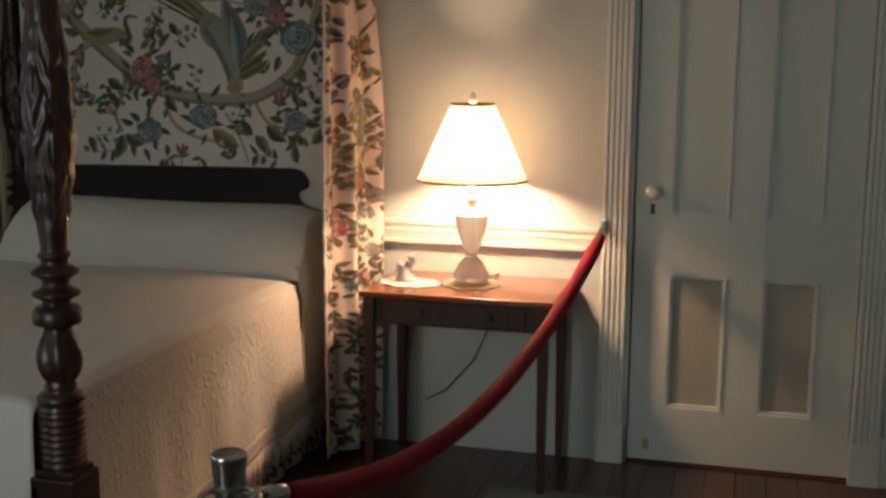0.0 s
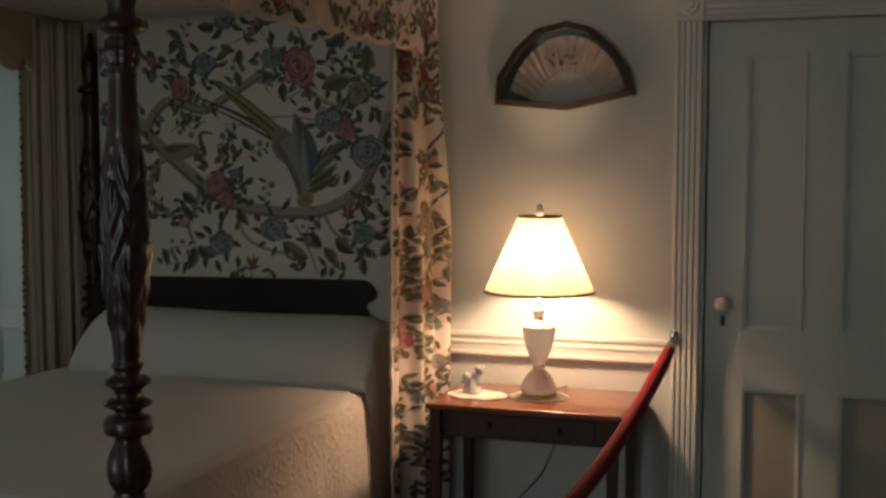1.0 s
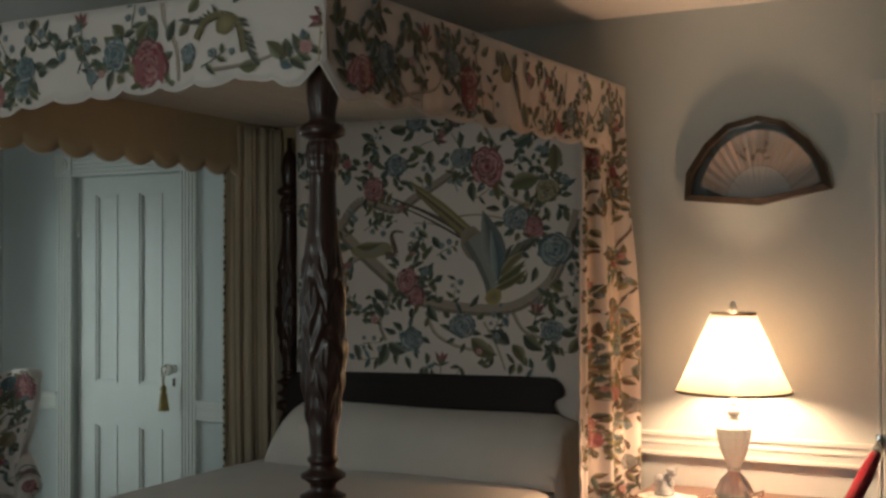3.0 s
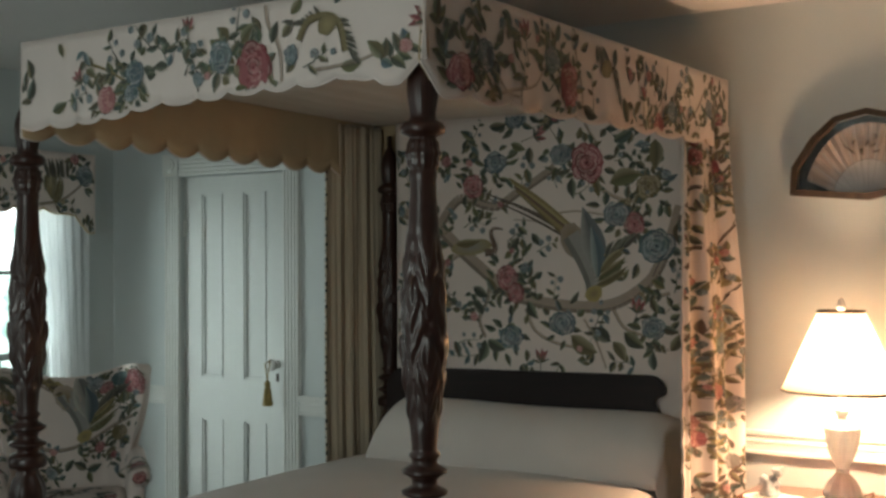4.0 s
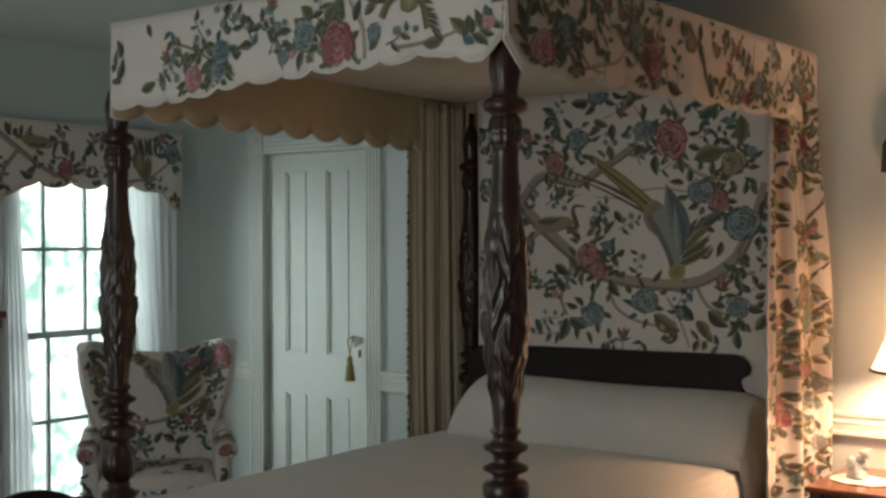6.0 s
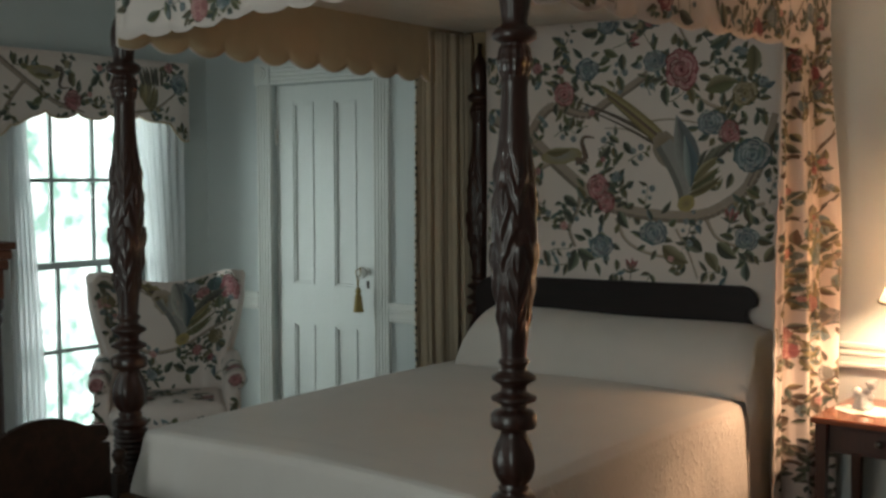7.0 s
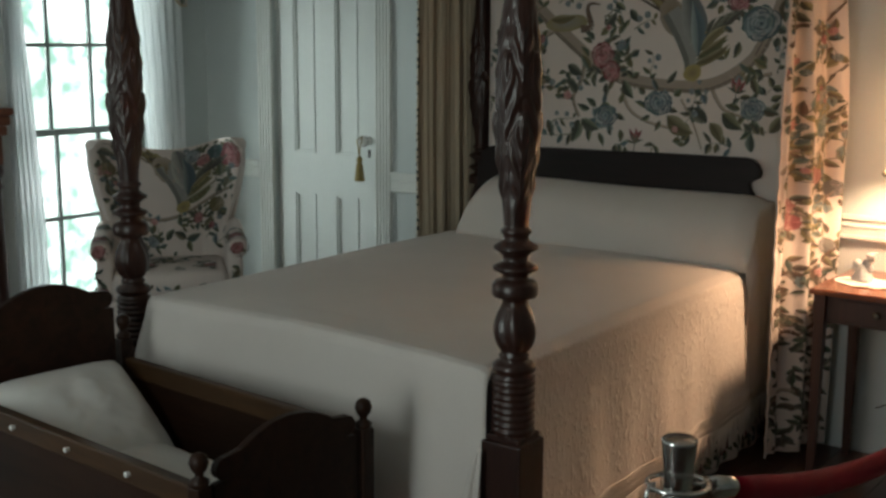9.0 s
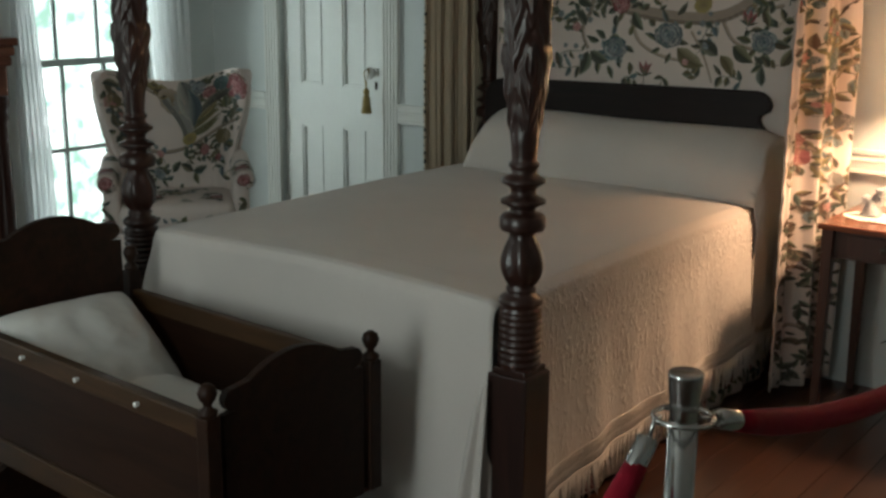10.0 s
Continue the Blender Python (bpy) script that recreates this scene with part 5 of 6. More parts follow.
def doily(x, y, rx, ry, rot, seed):
    bm = bmesh.new()
    n = 96
    edge = lambda a: 1 + 0.05 * abs(math.sin(a * 8 + seed)) - 0.03 * (abs(math.sin(a * 24)) < 0.25)
    ca, sa = math.cos(rot), math.sin(rot)
    rows = []
    for k, q in enumerate((0.25, 0.55, 0.8, 1.0)):
        row = []
        for i in range(n):
            a = 2 * math.pi * i / n
            px, py = rx * q * math.cos(a) * (edge(a) if q == 1 else 1), ry * q * math.sin(a) * (edge(a) if q == 1 else 1)
            row.append(bm.verts.new((x + ca * px - sa * py, y + sa * px + ca * py, TZ + 0.0025 + 0.0008 * (k % 2) + (0.0012 * math.sin(8 * a) if q == 1 else 0))))
        rows.append(row)
    bm.faces.new(rows[0])
    for a, b in zip(rows, rows[1:]):
        for i in range(n):
            if not (a is rows[1] and i % 4 == 0):
                bm.faces.new((a[i], a[(i + 1) % n], b[(i + 1) % n], b[i]))
    return tagged(solid(part("doily", bm, LACE), 0.0012), "white crocheted lace doily on the table", "doily", "doilies")


doily(-1.165, -0.285, 0.118, 0.085, -0.15, 0)
doily(LX, LY + 0.005, 0.108, 0.105, 0.0, 1)
bm = lathe(bmesh.new(), [(0.036, TZ + 0.006), (0.038, TZ + 0.014), (0.034, TZ + 0.020), (0.026, TZ + 0.040), (0.020, TZ + 0.058), (0.010, TZ + 0.066)], 20, (-1.19, -0.265), lambda a, z, r: r * (1 + 0.12 * math.sin(3 * a + 40 * z)))
for dx, dz, r in ((-0.022, 0.066, 0.017), (0.012, 0.070, 0.016), (0.030, 0.094, 0.018), (0.024, 0.050, 0.014), (-0.030, 0.048, 0.012), (0.042, 0.108, 0.010), (0.016, 0.100, 0.009)):
    rr = bmesh.ops.create_icosphere(bm, subdivisions=2, radius=r)
    for v in rr["verts"]:
        v.co += Vector((-1.19 + dx, -0.265, TZ + dz)) + 0.004 * noise.noise_vector(v.co * 90 + Vector((dx, dz, 0)) * 50)
fig = part("figurine", bm, FIGP, None, "", True)
rm = fig.modifiers.new("one_body", "REMESH")
rm.mode, rm.voxel_size, rm.use_smooth_shade = "VOXEL", 0.0028, True
tagged(fig, "small grey and white glazed porcelain figurine", "figurine")

# ---- fan in its shaped case ----
fan = thing("framed_fan", "painted paper fan in a fan-shaped glazed wooden case", "framed fan")
OUT = [(-1.170, 1.858), (-1.163, 1.965), (-1.090, 2.075), (-1.005, 2.150), (-0.885, 2.175), (-0.790, 2.150), (-0.700, 2.075), (-0.640, 1.985), (-0.618, 1.887), (-0.885, 1.832)]


def inset(pts, d):
    c = Vector((sum(p[0] for p in pts) / len(pts), sum(p[1] for p in pts) / len(pts)))
    res = []
    m = len(pts)
    for i in range(m):
        p0, p1, p2 = Vector(pts[i - 1]), Vector(pts[i]), Vector(pts[(i + 1) % m])
        e1, e2 = (p1 - p0).normalized(), (p2 - p1).normalized()
        n1, n2 = Vector((e1.y, -e1.x)), Vector((e2.y, -e2.x))
        if n1.dot(c - p1) < 0:
            n1, n2 = -n1, -n2
        b = (n1 + n2).normalized()
        res.append(tuple(p1 + b * (d / max(0.4, b.dot(n1)))))
    return res


INN = inset(OUT, 0.024)
bm = bmesh.new()
for a, b, ya, yb in ((OUT, OUT, -0.002, -0.048), (OUT, INN, -0.048, -0.054), (INN, INN, -0.054, -0.012)):
    va = [bm.verts.new((p[0], ya, p[1])) for p in a]
    vb = [bm.verts.new((p[0], yb, p[1])) for p in b]
    for i in range(len(a)):
        k = (i + 1) % len(a)
        bm.faces.new((va[i], va[k], vb[k], vb[i]))
part("case_frame", bm, GILT, fan, "bevelled dark wood frame")
part("case_back", slab(bmesh.new(), OUT, lambda u, v, w: (u, -0.003 - w, v), 0.006), FANB, fan)
pane = part("glass", slab(bmesh.new(), INN, lambda u, v, w: (u, -0.044 - w, v), 0.002), GLASS, fan)
pane.visible_shadow = False
leafm = bmesh.new()
PV = (-0.885, 1.81)
NR = 36
A0, A1 = radians(20), radians(160)


def fan_pt(t, r, pleat):
    a = A0 + (A1 - A0) * t
    return (PV[0] + r * math.cos(a) * 0.80, -0.018 - pleat, PV[1] + r * math.sin(a) * 1.04)


def gorge_start(t):
    """The radius at which a fan stick comes out from behind the lower rail of the case."""
    r = 0.02
    while r < 0.16:
        x, _, z = fan_pt(t, r, 0)
        if z > 1.832 + 0.014 + (0.095 * (-0.885 - x) if x < -0.885 else 0.206 * (x + 0.885)):
            break
        r += 0.002
    return r


va = [leafm.verts.new(fan_pt(i / NR, 0.17, 0.004 * (i % 2))) for i in range(NR + 1)]
vb = [leafm.verts.new(fan_pt(i / NR, 0.300, 0.007 * (i % 2))) for i in range(NR + 1)]
for i in range(NR):
    leafm.faces.new((va[i], va[i + 1], vb[i + 1], vb[i]))
part("fan_leaf", leafm, FANP, fan, "faded pleated fan paper")
for i in range(0, NR + 1, 3):
    bm = bmesh.new()
    tube(bm, [fan_pt(i / NR, gorge_start(i / NR) + 0.004, 0.006), fan_pt(i / NR, 0.290, 0.010)], 0.0022, 5)
    part("fan_stick", bm, SILVER, fan)


bm = bmesh.new()
va = [bm.verts.new(fan_pt(i / NR, gorge_start(i / NR), 0.001)) for i in range(NR + 1)]
vb = [bm.verts.new(fan_pt(i / NR, 0.168, 0.001)) for i in range(NR + 1)]
for i in range(NR):
    bm.faces.new((va[i], va[i + 1], vb[i + 1], vb[i]))
part("fan_gorge", bm, SILVER, fan)
rng = random.Random(4)
for k in range(9):
    bm = bmesh.new()
    t, r = 0.40 + 0.035 * k + rng.uniform(-0.01, 0.01), rng.uniform(0.20, 0.27)
    p = Vector(fan_pt(t, r, 0.012))
    tube(bm, [p, p + Vector((rng.uniform(-0.012, 0.012), -0.001, rng.uniform(-0.01, 0.01))), p + Vector((rng.uniform(-0.028, 0.028), 0, rng.uniform(-0.03, 0.025)))], 0.0042, 5)
    part("brush_stroke", bm, GILT, fan, "faded brown painted stroke")

# ---- rope barrier ----
SX, SY, SZ = -0.722, -2.792, 0.950
st = thing("stanchion", "brushed chrome stanchion post with round foot", "stanchion", pose(SX, SY, 0))
part("foot_plate", lathe(bmesh.new(), [(0.0, 0.0), (0.155, 0.0), (0.158, 0.008), (0.145, 0.022), (0.06, 0.034), (0.034, 0.045), (0.0, 0.045)], 48, cap=False), STEEL, st, "", True)
part("pole", lathe(bmesh.new(), [(0.025, 0.04), (0.025, SZ - 0.085)], 32), STEEL, st, "", True)
part("cap", lathe(bmesh.new(), [(0.022, SZ - 0.088), (0.0235, SZ - 0.085), (0.030, SZ - 0.006), (0.030, SZ - 0.002), (0.027, SZ), (0.0, SZ)], 32, cap=False), STEEL, st, "", True)
bm = bmesh.new()
tube(bm, [(0.050 * math.cos(2 * math.pi * i / 40), 0.050 * math.sin(2 * math.pi * i / 40), SZ - 0.080) for i in range(41)], 0.0048, 8)
for a in range(3):
    c, s = math.cos(2.1 * a + 0.6), math.sin(2.1 * a + 0.6)
    tube(bm, [(0.02 * c, 0.02 * s, SZ - 0.080), (0.05 * c, 0.05 * s, SZ - 0.080)], 0.004, 8)
part("rope_ring", bm, STEEL, st, "", True)


def rope(a, b, sag, label, hooks=True):
    a, b = Vector(a), Vector(b)
    pts = []
    for i in range(61):
        t = i / 60
        p = a.lerp(b, t)
        p.z -= sag * 4 * t * (1 - t) * (1 + 0.15 * (1 - 2 * t))
        pts.append(p)
    root = thing("barrier_rope", label, "rope", group="barrier ropes")
    bm = bmesh.new()
    tube(bm, pts[2:-2], lambda t: 0.0255 - 0.006 * max(0, abs(2 * t - 1) - 0.9) * 10, 16)
    part("velvet_cover", bm, VELVET, root, "crimson velvet sleeve", True)
    for i, j in ((0, 4), (-1, -5)):
        bm = bmesh.new()
        d = (pts[j] - pts[i]).normalized()
        p = pts[i]
        tube(bm, [p + d * 0.025, p + d * 0.03, p + d * 0.085, p + d * 0.09], lambda t: 0.010 if t < 0.1 else 0.0185, 16)
        tube(bm, [p + d * 0.026, p + d * 0.005 + Vector((0, 0, 0.012)), p - d * 0.012, p - d * 0.008 - Vector((0, 0, 0.012))], 0.004, 8)
        part("end_cap", bm, STEEL, root, "chrome ferrule with hook", True)
    return root


rope((SX + 0.035, SY + 0.036, SZ - 0.085), (-0.452, -0.050, 0.955), 0.235, "crimson velvet barrier rope sagging to a wall hook")
rope((SX - 0.030, SY - 0.040, SZ - 0.085), (-1.085, -4.080, 0.865), 0.42, "crimson velvet barrier rope passing the cradle")
copy_thing(st, pose(-1.100, -4.130, 0))
bm = boxes((-0.470, -0.445, -0.032, -0.026, 0.935, 0.985), bev=0.002)
tube(bm, [(-0.4575, -0.028, 0.967), (-0.4575, -0.055, 0.965), (-0.4575, -0.062, 0.950), (-0.4575, -0.052, 0.940)], 0.004, 8)
tagged(part("wall_hook", bm, STEEL, None, "", True), "small steel rope hook screwed to the casing", "hook")

# ---- tassel on the far door ----
tas = thing("door_tassel", "gold silk tassel hanging from the door knob", "tassel", pose(-3.799, -0.052, 0))
bm = bmesh.new()
tube(bm, [(0.0, 0.02, 1.115), (0.016, 0.0, 1.10), (0.012, -0.012, 1.05), (0.010, -0.012, 1.015)], 0.003, 6)
tube(bm, [(0.0, 0.02, 1.115), (-0.016, 0.0, 1.10), (0.004, -0.012, 1.05), (0.010, -0.012, 1.015)], 0.003, 6)
part("loop", bm, TASSEL, tas, "", True)
bm = lathe(bmesh.new(), [(0.004, 1.020), (0.013, 1.010), (0.016, 0.998), (0.011, 0.985), (0.016, 0.975), (0.021, 0.925), (0.025, 0.895), (0.020, 0.892)], 28, (0.010, -0.012), lambda a, z, r: r * (1 + 0.10 * math.cos(9 * a)) if z < 0.98 else r)
part("tassel_skirt", bm, TASSEL, tas, "", True)

# ---- window dressing in the corner ----
wv = thing("window_valance", "flowered chintz window valance with scalloped edge", "valance")
WL, WX = 1.185, XW + 0.12
WTOP, WY = 2.20, -0.235


def wlow(s):
    tail = 0.10 * smoothstep(0.22, 0.02, s) + 0.10 * smoothstep(WL - 0.22, WL - 0.02, s)
    return 1.874 - tail + scallop(s + 0.053, 0.192, 0.034)


def wsurf(s, z, h):
    k = smoothstep(WTOP, 1.85, z)
    return Vector((WX + h + 0.008 * k * math.sin(s * 14) + 0.004 * k * math.sin(s * 37 + z * 6), WY - s, z))


bm = bmesh.new()
grid(bm, 150, 8, lambda u, v: wsurf(u * WL, wlow(u * WL) + (WTOP - wlow(u * WL)) * v, 0))
wc = solid(part("valance_cloth", bm, CHINTZ, wv, "", True), 0.003)
bm = bmesh.new()
tube(bm, [wsurf(i / 150 * WL, wlow(i / 150 * WL), 0.001) for i in range(151)], 0.005, 6)
part("piping", bm, LINING, wc, "", True)
dye = Dye(wsurf, lambda s, z: 0.005 < s < WL - 0.005 and wlow(s) + 0.004 < z < WTOP - 0.004, random.Random(17))
dye.ribbon([(1.17, 2.16), (1.0, 2.04), (0.86, 1.96), (0.68, 1.90)], 0.032, 0.022, TAUPE)
dye.ribbon([(1.02, 2.05), (1.08, 1.98), (1.13, 1.90), (1.17, 1.84)], 0.022, 0.014, TAUPE)
dye.ribbon([(0.36, 1.92), (0.22, 1.95), (0.10, 2.03)], 0.018, 0.012, TAUPE)
dye.wader(0.90, 2.09, -0.9)
for k in range(6):
    dye.leaf(0.27 + 0.008 * k, 1.92 + 0.012 * k, 1.9 - 0.05 * k, 0.15, 0.036, OLIVE, 0.0008 + 0.00003 * k)
for k in range(7):
    dye.leaf(0.30 - 0.018 * k, 2.06, 1.2 + 0.06 * k, 0.11, 0.026, DARKS, 0.0011 + 0.00002 * k)
dye.scatter(0.02, WL, 1.82, 2.18, 0.17, [(0.9, 2.09, 0.12), (0.28, 2.05, 0.12)], 0.0)
dye.cluster(0.075, 2.08, 0.060, BLUES, 4)
dye.cluster(0.14, 2.165, 0.030, ROSES, 4)
dye.cluster(0.745, 1.965, 0.052, ROSES, 5)
for u, v, a in ((0.55, 2.08, 2.0), (0.80, 2.14, 2.2), (0.12, 1.83, 1.4), (1.12, 1.88, 1.9), (0.48, 1.95, 0.4)):
    dye.spray(u, v, a, 0.13, BLUES, 5)
for u, v, a, n in ((0.98, 1.93, 2.4, 0.08), (0.94, 1.92, 0.4, 0.08), (0.74, 2.03, 1.4, 0.09), (0.60, 2.10, -1.0, 0.08), (0.52, 2.13, -1.3, 0.07), (0.44, 1.93, 2.2, 0.07), (0.66, 1.95, 0.3, 0.07), (0.06, 1.88, -1.4, 0.07), (0.16, 1.90, -1.8, 0.07), (1.06, 2.12, 1.2, 0.07)):
    dye.leaf(u, v, a, n, n * 0.5, GREENS)
dye.finish("chintz_print", wc)
part("valance_board", boxes((XW + 0.002, WX - 0.004, WY - WL, WY, 2.178, 2.198)), TRIM, wv)
bm = bmesh.new()
grid(bm, 4, 8, lambda u, v: (XW + 0.004 + (WX - XW - 0.006) * u, WY + 0.001, wlow(0) + (WTOP - wlow(0)) * v))
solid(part("valance_return", bm, CHINTZ, wv), 0.003)


def sheer(y0, y1, pull, label):
    bm = bmesh.new()

    def f(u, v):
        z = 0.03 + 2.13 * v
        k = smoothstep(2.1, 0.4, z)
        y = y0 + (y1 - y0) * u + pull * k * (1 - u)
        return Vector((XW + 0.065 + 0.016 * math.sin(u * 34 + 0.4 * math.sin(z * 2)) + 0.008 * math.sin(u * 71 + z), y, z))
    grid(bm, 90, 30, f)
    return tagged(part("sheer_curtain", bm, SHEER, None, "", True), label, "curtain", "sheer curtains")


sheer(-0.565, -0.24, 0.095, "white sheer voile curtain hanging beside the window")
sheer(-1.215, -1.315, 0.07, "white sheer voile curtain hanging beside the window")

# ---- mantelpiece ----
mt = thing("mantelpiece", "dark mahogany mantelpiece with turned columns and moulded shelf", "mantelpiece", kind="")
my0, my1 = -2.90, -1.435
part("shelf", boxes((XW + 0.002, XW + 0.29, my0 - 0.012, my1 + 0.012, 1.252, 1.288), bev=0.008), MANTELW, mt)
part("shelf_moulding", boxes((XW + 0.002, XW + 0.27, my0 - 0.006, my1 + 0.006, 1.205, 1.2515), (XW + 0.002, XW + 0.25, my0, my1, 1.158, 1.2045), bev=0.010), MANTELW, mt)
part("frieze", boxes((XW + 0.002, XW + 0.20, my0, my1, 1.02, 1.1575), bev=0.004), MANTELW, mt)
for yy in (my1 - 0.05, my0 + 0.05):
    part("pilaster", boxes((XW + 0.002, XW + 0.13, yy - 0.05, yy + 0.05, 0.0, 1.0195), bev=0.004), MANTELW, mt)
    bm = lathe(bmesh.new(), [(0.05, 0.0), (0.05, 0.10), (0.038, 0.12), (0.044, 0.15), (0.036, 0.18), (0.040, 0.5), (0.034, 0.90), (0.044, 0.92), (0.036, 0.95), (0.048, 0.98), (0.048, 1.019)], 28, (XW + 0.185, yy))
    part("column", bm, MAHOG, mt, "turned mahogany column", True)
part("hearth_back", boxes((XW + 0.002, XW + 0.03, my0 + 0.10, my1 - 0.10, 0.0, 1.0195)), DARK, mt)

# ---- wing chair ----
chair = thing("wing_chair", "flowered chintz wing armchair with rolled arms", "armchair", pose(-4.235, -0.93, 0, 0, 0, 50))


def shell(s, t, h):
    """Inner face of back and wings; s from -1 to 1 across, t from 0 to 1 upwards."""
    w = 0.262 + 0.098 * smoothstep(0.25, 1.0, t)
    x = s * w
    wing = smoothstep(0.62, 1.0, abs(s))
    z = 0.40 + (0.685 + 0.045 * abs(s) ** 3 - 0.022 * math.cos(s * 3.1)) * t - 0.075 * smoothstep(0.80, 1.0, abs(s)) ** 1.5 * t ** 5
    y = 0.20 + 0.10 * t - 0.22 * wing * (0.55 + 0.45 * smoothstep(0.2, 0.7, t)) * (1 - 0.15 * t) + 0.03 * math.cos(s * 2.2) * -1
    return Vector((x, y - h, z))


bm = bmesh.new()
grid(bm, 40, 30, lambda u, v: shell(2 * u - 1, v, 0))
sh = part("wing_back", bm, CHINTZ, chair, "padded back with flared wings", True)
solid(sh, 0.075, 1)
bvm = sh.modifiers.new("round", "BEVEL")
bvm.width, bvm.segments, bvm.limit_method, bvm.angle_limit = 0.03, 4, "ANGLE", radians(50)
dye = Dye(lambda u, v, h: shell(u / 0.33, v / 0.75, h + 0.001), lambda u, v: -0.328 < u < 0.328 and 0.12 < v < 0.745, random.Random(41))
dye.scatter(-0.32, 0.32, 0.14, 0.73, 0.15, [(0.02, 0.575, 0.20)], 0.0)
dye.plume(0.035, 0.565, 0.95)
dye.ribbon([(-0.30, 0.42), (-0.12, 0.36), (0.05, 0.38), (0.20, 0.44), (0.30, 0.50)], 0.024, 0.016, TAUPE)
dye.cluster(0.288, 0.665, 0.052, ROSES, 3, 1.3)
dye.cluster(0.165, 0.660, 0.034, ROSES, 3)
dye.cluster(0.105, 0.695, 0.042, BLUES, 4)
dye.cluster(0.215, 0.690, 0.038, BLUES, 4)
dye.cluster(0.255, 0.415, 0.040, OLIVE, 3)
dye.cluster(0.165, 0.355, 0.030, ROSES, 4)
dye.cluster(-0.27, 0.60, 0.040, OLIVE + PINK, 4)
dye.cluster(-0.24, 0.44, 0.036, BLUES, 4)
dye.cluster(-0.10, 0.24, 0.034, BLUES, 4)
for u, v, a in ((0.22, 0.52, 1.0), (0.26, 0.56, -1.2), (0.02, 0.69, 0.6), (-0.22, 0.68, 1.2), (-0.29, 0.50, 1.5), (0.06, 0.30, 0.4), (0.22, 0.24, 1.2), (-0.20, 0.30, 1.0)):
    dye.spray(u, v, a, 0.11, BLUES, 5)
for u, v, a, n in ((0.10, 0.25, 0.2, 0.09), (0.10, 0.25, 2.6, 0.09), (0.11, 0.24, -1.2, 0.07), (-0.04, 0.24, 2.8, 0.09), (-0.02, 0.25, 0.9, 0.08), (0.24, 0.62, -1.4, 0.07), (0.29, 0.56, -1.7, 0.07), (-0.30, 0.70, -0.4, 0.08), (0.29, 0.34, 1.8, 0.08)):
    dye.leaf(u, v, a, n, n * 0.5, GREENS)
dye.finish("chintz_print", sh)
for sx in (-1, 1):
    bm = boxes((sx * 0.290 - 0.035, sx * 0.290 + 0.035, -0.27, 0.20, 0.26, 0.655), bev=0.015)
    arm = part("arm", bm, CHINTZ, chair, "rolled padded arm", True)
    bm = bmesh.new()
    tube(bm, [(sx * 0.305, -0.300 + 0.5 * i / 14, 0.655 + 0.03 * i / 14) for i in range(15)], lambda t: 0.046 * (0.86 + 0.14 * min(1, t * 8)), 20)
    rl = part("arm_roll", bm, CHINTZ, arm, "", True)
    dye = Dye(lambda u, v, h: Vector((sx * 0.305 + (0.0465 + h) * math.cos(u / 0.05), -0.30 + v, 0.657 + 0.06 * v + (0.0465 + h) * math.sin(u / 0.05))), lambda u, v: 0.03 < v < 0.46, random.Random(50 + sx))
    dye.scatter(-0.06, 0.26, 0.01, 0.45, 0.14, (), 0.2)
    dye.cluster(0.09, 0.07, 0.04, ROSES, 5)
    dye.finish("chintz_print", rl)
    dye = Dye(lambda u, v, h: Vector((sx * 0.305 + u, -0.300 - h, 0.655 + v)), lambda u, v: u * u + v * v < 0.0015, random.Random(80 + sx))
    dye.cluster(-0.006, 0.008, 0.034, ROSES, 3)
    dye.finish("chintz_print", rl)
    dye = Dye(lambda u, v, h: Vector((u, -0.270 - h, v)), lambda u, v: abs(u - sx * 0.305) < 0.033 and 0.27 < v < 0.58, random.Random(60 + sx))
    dye.scatter(sx * 0.305 - 0.03, sx * 0.305 + 0.03, 0.28, 0.58, 0.06, (), 0.5)
    dye.finish("chintz_print", arm)
bm = boxes((-0.262, 0.262, -0.315, 0.17, 0.425, 0.555), bev=0.045)
cu = part("seat_cushion", bm, CHINTZ, chair, "loose box cushion", True)
dye = Dye(lambda u, v, h: Vector((u, v, 0.555 + h)), lambda u, v: abs(u) < 0.21 and -0.265 < v < 0.12, random.Random(71))
dye.scatter(-0.21, 0.21, -0.26, 0.12, 0.15, (), 0.3)
dye.finish("chintz_print", cu)
dye = Dye(lambda u, v, h: Vector((u, -0.315 - h, v)), lambda u, v: abs(u) < 0.215 and 0.472 < v < 0.508, random.Random(73))
dye.scatter(-0.21, 0.21, 0.45, 0.53, 0.07, (), 0.2)
dye.finish("chintz_print", cu)
sb = part("seat_base", boxes((-0.30, 0.30, -0.285, 0.22, 0.20, 0.424), bev=0.015), CHINTZ, chair, "", True)
dye = Dye(lambda u, v, h: Vector((u, -0.285 - h, v)), lambda u, v: abs(u) < 0.28 and 0.22 < v < 0.405, random.Random(74))
dye.scatter(-0.27, 0.27, 0.21, 0.41, 0.13, (), 0.3)
dye.finish("chintz_print", sb)
for sx in (-1, 1):
    for sy, yy in ((-1, -0.255), (1, 0.19)):
        bm = bmesh.new()
        tube(bm, [(sx * 0.262, yy, 0.205), (sx * 0.275, yy + sy * 0.012, 0.14), (sx * 0.268, yy + sy * 0.004, 0.06), (sx * 0.282, yy + sy * 0.016, 0.012), (sx * 0.284, yy + sy * 0.018, 0.0)], lambda t: 0.030 - 0.016 * math.sin(math.pi * min(1, t * 1.1)) ** 2 if t < 0.85 else 0.024, 14)
        part("leg", bm, MAHOG, chair, "dark carved wooden leg", True)

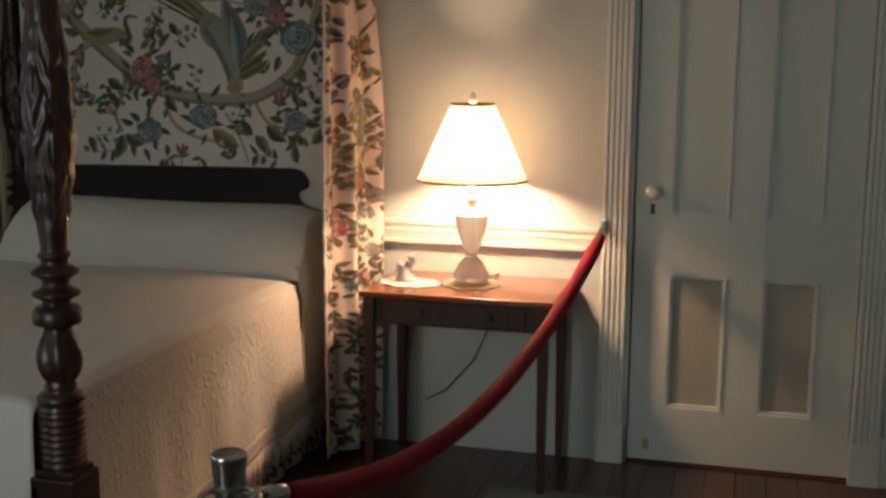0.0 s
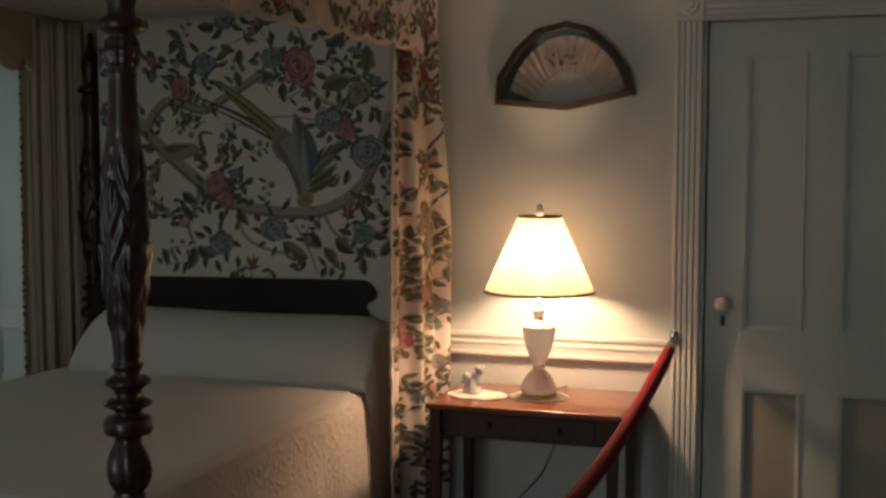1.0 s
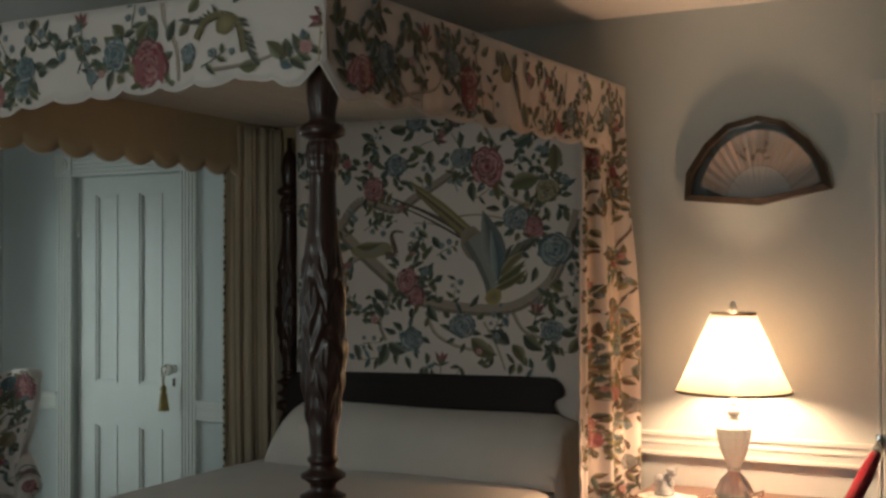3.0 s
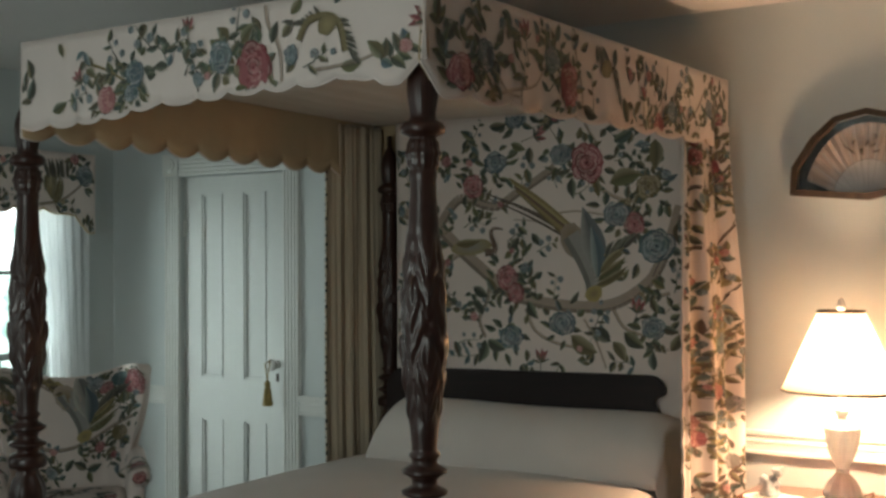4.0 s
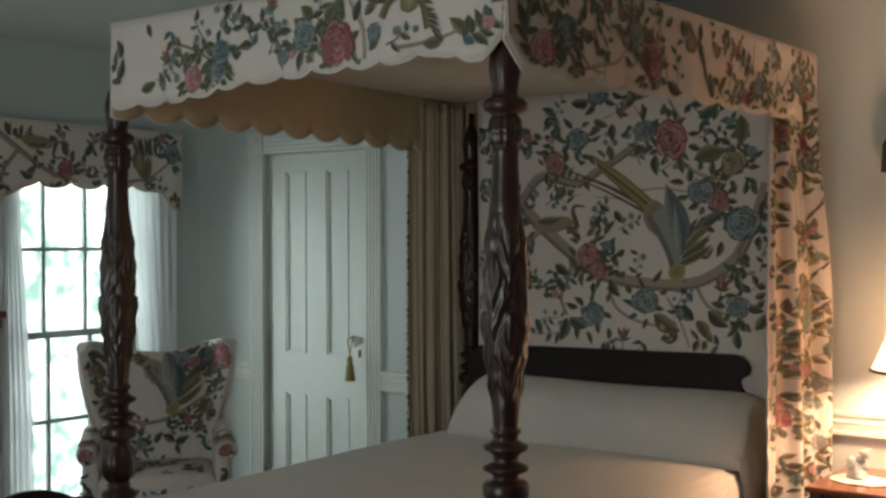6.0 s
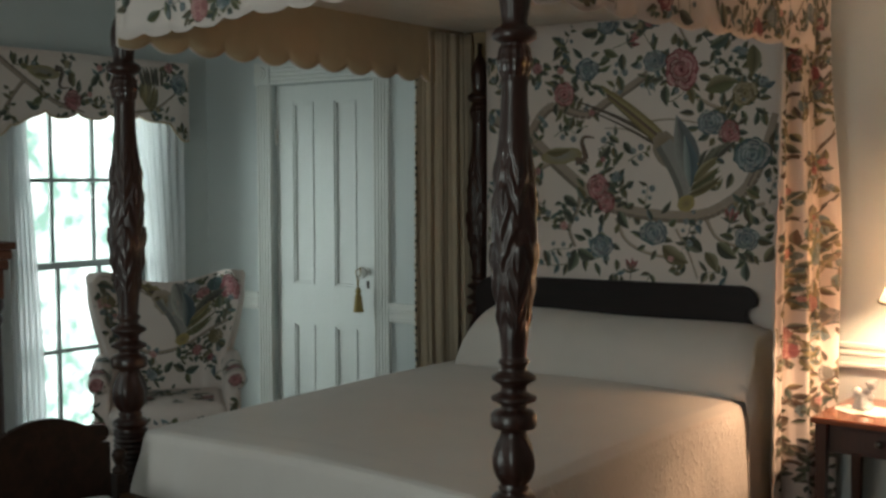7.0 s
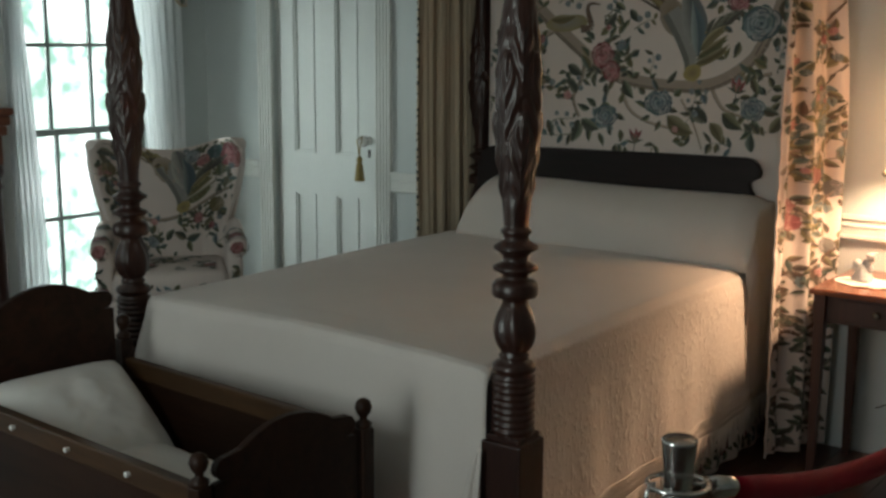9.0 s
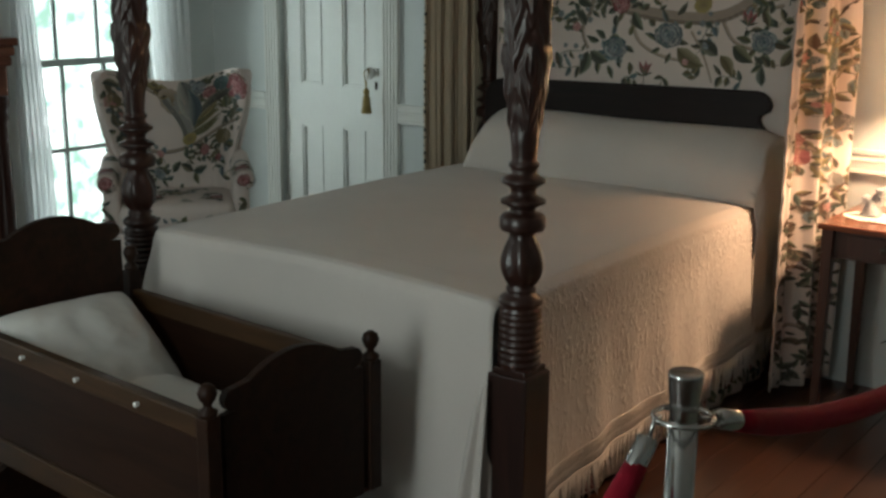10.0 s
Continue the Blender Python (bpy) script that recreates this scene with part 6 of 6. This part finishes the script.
# ---- cradle ----
CXF, CXH, CY0, CY1 = -1.856, -2.925, -2.840, -2.260
CTURN = pose(CXF, CY1, 0, 0, 0, -3.2) @ pose(-CXF, -CY1, 0)
cradle = thing("cradle", "dark walnut rocking cradle with knobbed corner posts", "cradle", CTURN)
CM = (CY0 + CY1) / 2


def arch(base, top, half, knob):
    """Outline of an end board: flat shoulders, small scrolls, a long arch."""
    pts = [(-half, 0.22), (half, 0.22), (half, base - 0.05)]
    for k in range(9):
        a = -math.pi / 2 + math.pi * 1.05 * k / 8
        pts.append((half - 0.032 + 0.030 * math.cos(a), base - 0.018 + 0.028 * math.sin(a)))
    for k in range(1, 16):
        t = k / 16
        x = (half - 0.062) * (1 - 2 * t)
        pts.append((x, base - 0.005 + (top - base + 0.005) * math.sin(math.pi * t) ** 0.7))
    for k in range(9):
        a = math.pi * 0.45 + math.pi * 1.05 * k / 8
        pts.append((-half + 0.032 + 0.030 * math.cos(a), base - 0.018 + 0.028 * math.sin(a)))
    pts.append((-half, base - 0.05))
    return pts


for nm, x, base, top in (("foot_board", CXF, 0.632, 0.694), ("head_board", CXH, 0.808, 0.866)):
    bm = slab(bmesh.new(), arch(base, top, 0.232, 0), lambda u, v, w: (x - 0.011 + w, CM + u, v), 0.022)
    ob = part(nm, bm, CRADLEW, cradle, "shaped walnut end board")
    bv = ob.modifiers.new("worn_edge", "BEVEL")
    bv.width, bv.segments = 0.004, 2
for x, zt in ((CXF, 0.620), (CXH, 0.680)):
    for yy in (CY0 + 0.02, CY1 - 0.02):
        bm = boxes((x - 0.021, x + 0.021, yy - 0.021, yy + 0.021, 0.225, zt - 0.03), bev=0.004)
        post = part("corner_post", bm, CRADLEW, cradle)
        bm = lathe(bmesh.new(), [(0.019, zt - 0.032), (0.023, zt - 0.024), (0.023, zt - 0.016), (0.011, zt - 0.008), (0.010, zt), (0.018, zt + 0.010), (0.0235, zt + 0.026), (0.019, zt + 0.042), (0.008, zt + 0.050)], 22, (x, yy))
        part("knob", bm, CRADLEW, post, "turned ball finial", True)
for yy, s in ((CY0 + 0.02, -1), (CY1 - 0.02, 1)):
    sp = part("side_panel", boxes((CXH + 0.022, CXF - 0.022, yy - 0.009, yy + 0.009, 0.25, 0.532)), CRADLEW, cradle)
    part("top_rail", boxes((CXH + 0.0215, CXF - 0.0215, yy - 0.017, yy + 0.017, 0.5325, 0.590), bev=0.005), RAILW, cradle)
    part("bottom_rail", boxes((CXH + 0.0215, CXF - 0.0215, yy - 0.018, yy + 0.018, 0.20, 0.275), bev=0.005), RAILW, cradle)
    for k in range(4):
        bm = bmesh.new()
        lathe(bm, [(0.006, 0.0), (0.006, 0.003), (0.004, 0.005), (0.007, 0.008), (0.0075, 0.011), (0.004, 0.014)], 14)
        bmesh.ops.transform(bm, matrix=pose(-2.105 - 0.262 * k, yy + s * 0.0168, 0.562, 90 if s < 0 else -90), verts=bm.verts[:])
        part("stud", bm, PORC, cradle, "small pale round stud", True)
part("cradle_floor", boxes((CXH + 0.012, CXF - 0.012, CY0 + 0.03, CY1 - 0.03, 0.23, 0.2495)), CRADLEW, cradle)
for x in (CXF - 0.05, CXH + 0.05):
    pts = [(-0.38 + 0.76 * k / 18, 0.0 + 0.34 * (0.76 * k / 18 - 0.38) ** 2) for k in range(19)]
    pts = pts + [(0.33, 0.12), (0.20, 0.17), (0.10, 0.20), (-0.10, 0.20), (-0.20, 0.17), (-0.33, 0.12)]
    part("rocker", slab(bmesh.new(), pts, lambda u, v, w: (x - 0.013 + w, CM + u, v), 0.026), CRADLEW, cradle, "curved rocker")


def pad(x0, x1, y0, y1, z0, z1, seed, name, label, cat, tilt=None):
    bm = bmesh.new()

    def f(u, v):
        a, b = 2 * u - 1, 2 * v - 1
        k = (1 - abs(a) ** 3) * (1 - abs(b) ** 3)
        puff = max(0, k) ** 0.5
        wr = 0.010 * noise.noise(Vector((a * 3 + seed, b * 3, 0))) + 0.006 * noise.noise(Vector((a * 8, b * 8 + seed, 1)))
        p = Vector((x0 + (x1 - x0) * u, y0 + (y1 - y0) * v, z0 + (z1 - z0) * puff + wr * puff))
        return tilt @ p if tilt is not None else p
    grid(bm, 40, 30, f)

    def g(u, v):
        p = Vector((x0 + (x1 - x0) * u, y0 + (y1 - y0) * v, z0 - 0.001))
        return tilt @ p if tilt is not None else p
    grid(bm, 40, 30, g)
    bmesh.ops.remove_doubles(bm, verts=bm.verts[:], dist=0.0015)
    ob = tagged(part(name, bm, WHITE, None, "", True), label, cat)
    ob.matrix_world = CTURN
    return ob


pad(CXH + 0.02, CXF - 0.02, CY0 + 0.035, CY1 - 0.035, 0.252, 0.43, 3, "cradle_mattress", "white cotton mattress lying in the cradle", "mattress")
pad(-0.21, 0.21, -0.235, 0.235, 0.0, 0.085, 7, "cradle_pillow", "white crumpled pillow propped at the cradle head", "pillow", pose(CXH + 0.195, CM - 0.01, 0.465, -3, 40, 2))

# ---- rug and floor boards ----
bm = bmesh.new()
grid(bm, 40, 50, lambda u, v: (-0.80 + 1.75 * u, -3.2 + 2.78 * v, 0.008 + 0.002 * noise.noise(Vector((u * 8, v * 12, 0)))))
tagged(solid(part("rug", bm, RUG, None, "", True), 0.008), "muted sage woven rug on the floor boards", "rug")
rng = random.Random(77)
meshes = []
for k in range(4):
    bm = boxes((-0.0565, 0.0565, YS / 2, -YS / 2, -0.022, 0.0), bev=0.0015)
    me = bpy.data.meshes.new("plank")
    bm.to_mesh(me)
    bm.free()
    me.materials.append(FLOORW)
    meshes.append(me)
x, k = XW + 0.058, 0
while x < XE:
    ob = new("plank", meshes[k % 4])
    ob.parent = floor
    ob.location = (x, YS / 2, rng.uniform(-0.0008, 0.0))
    x += 0.115
    k += 1
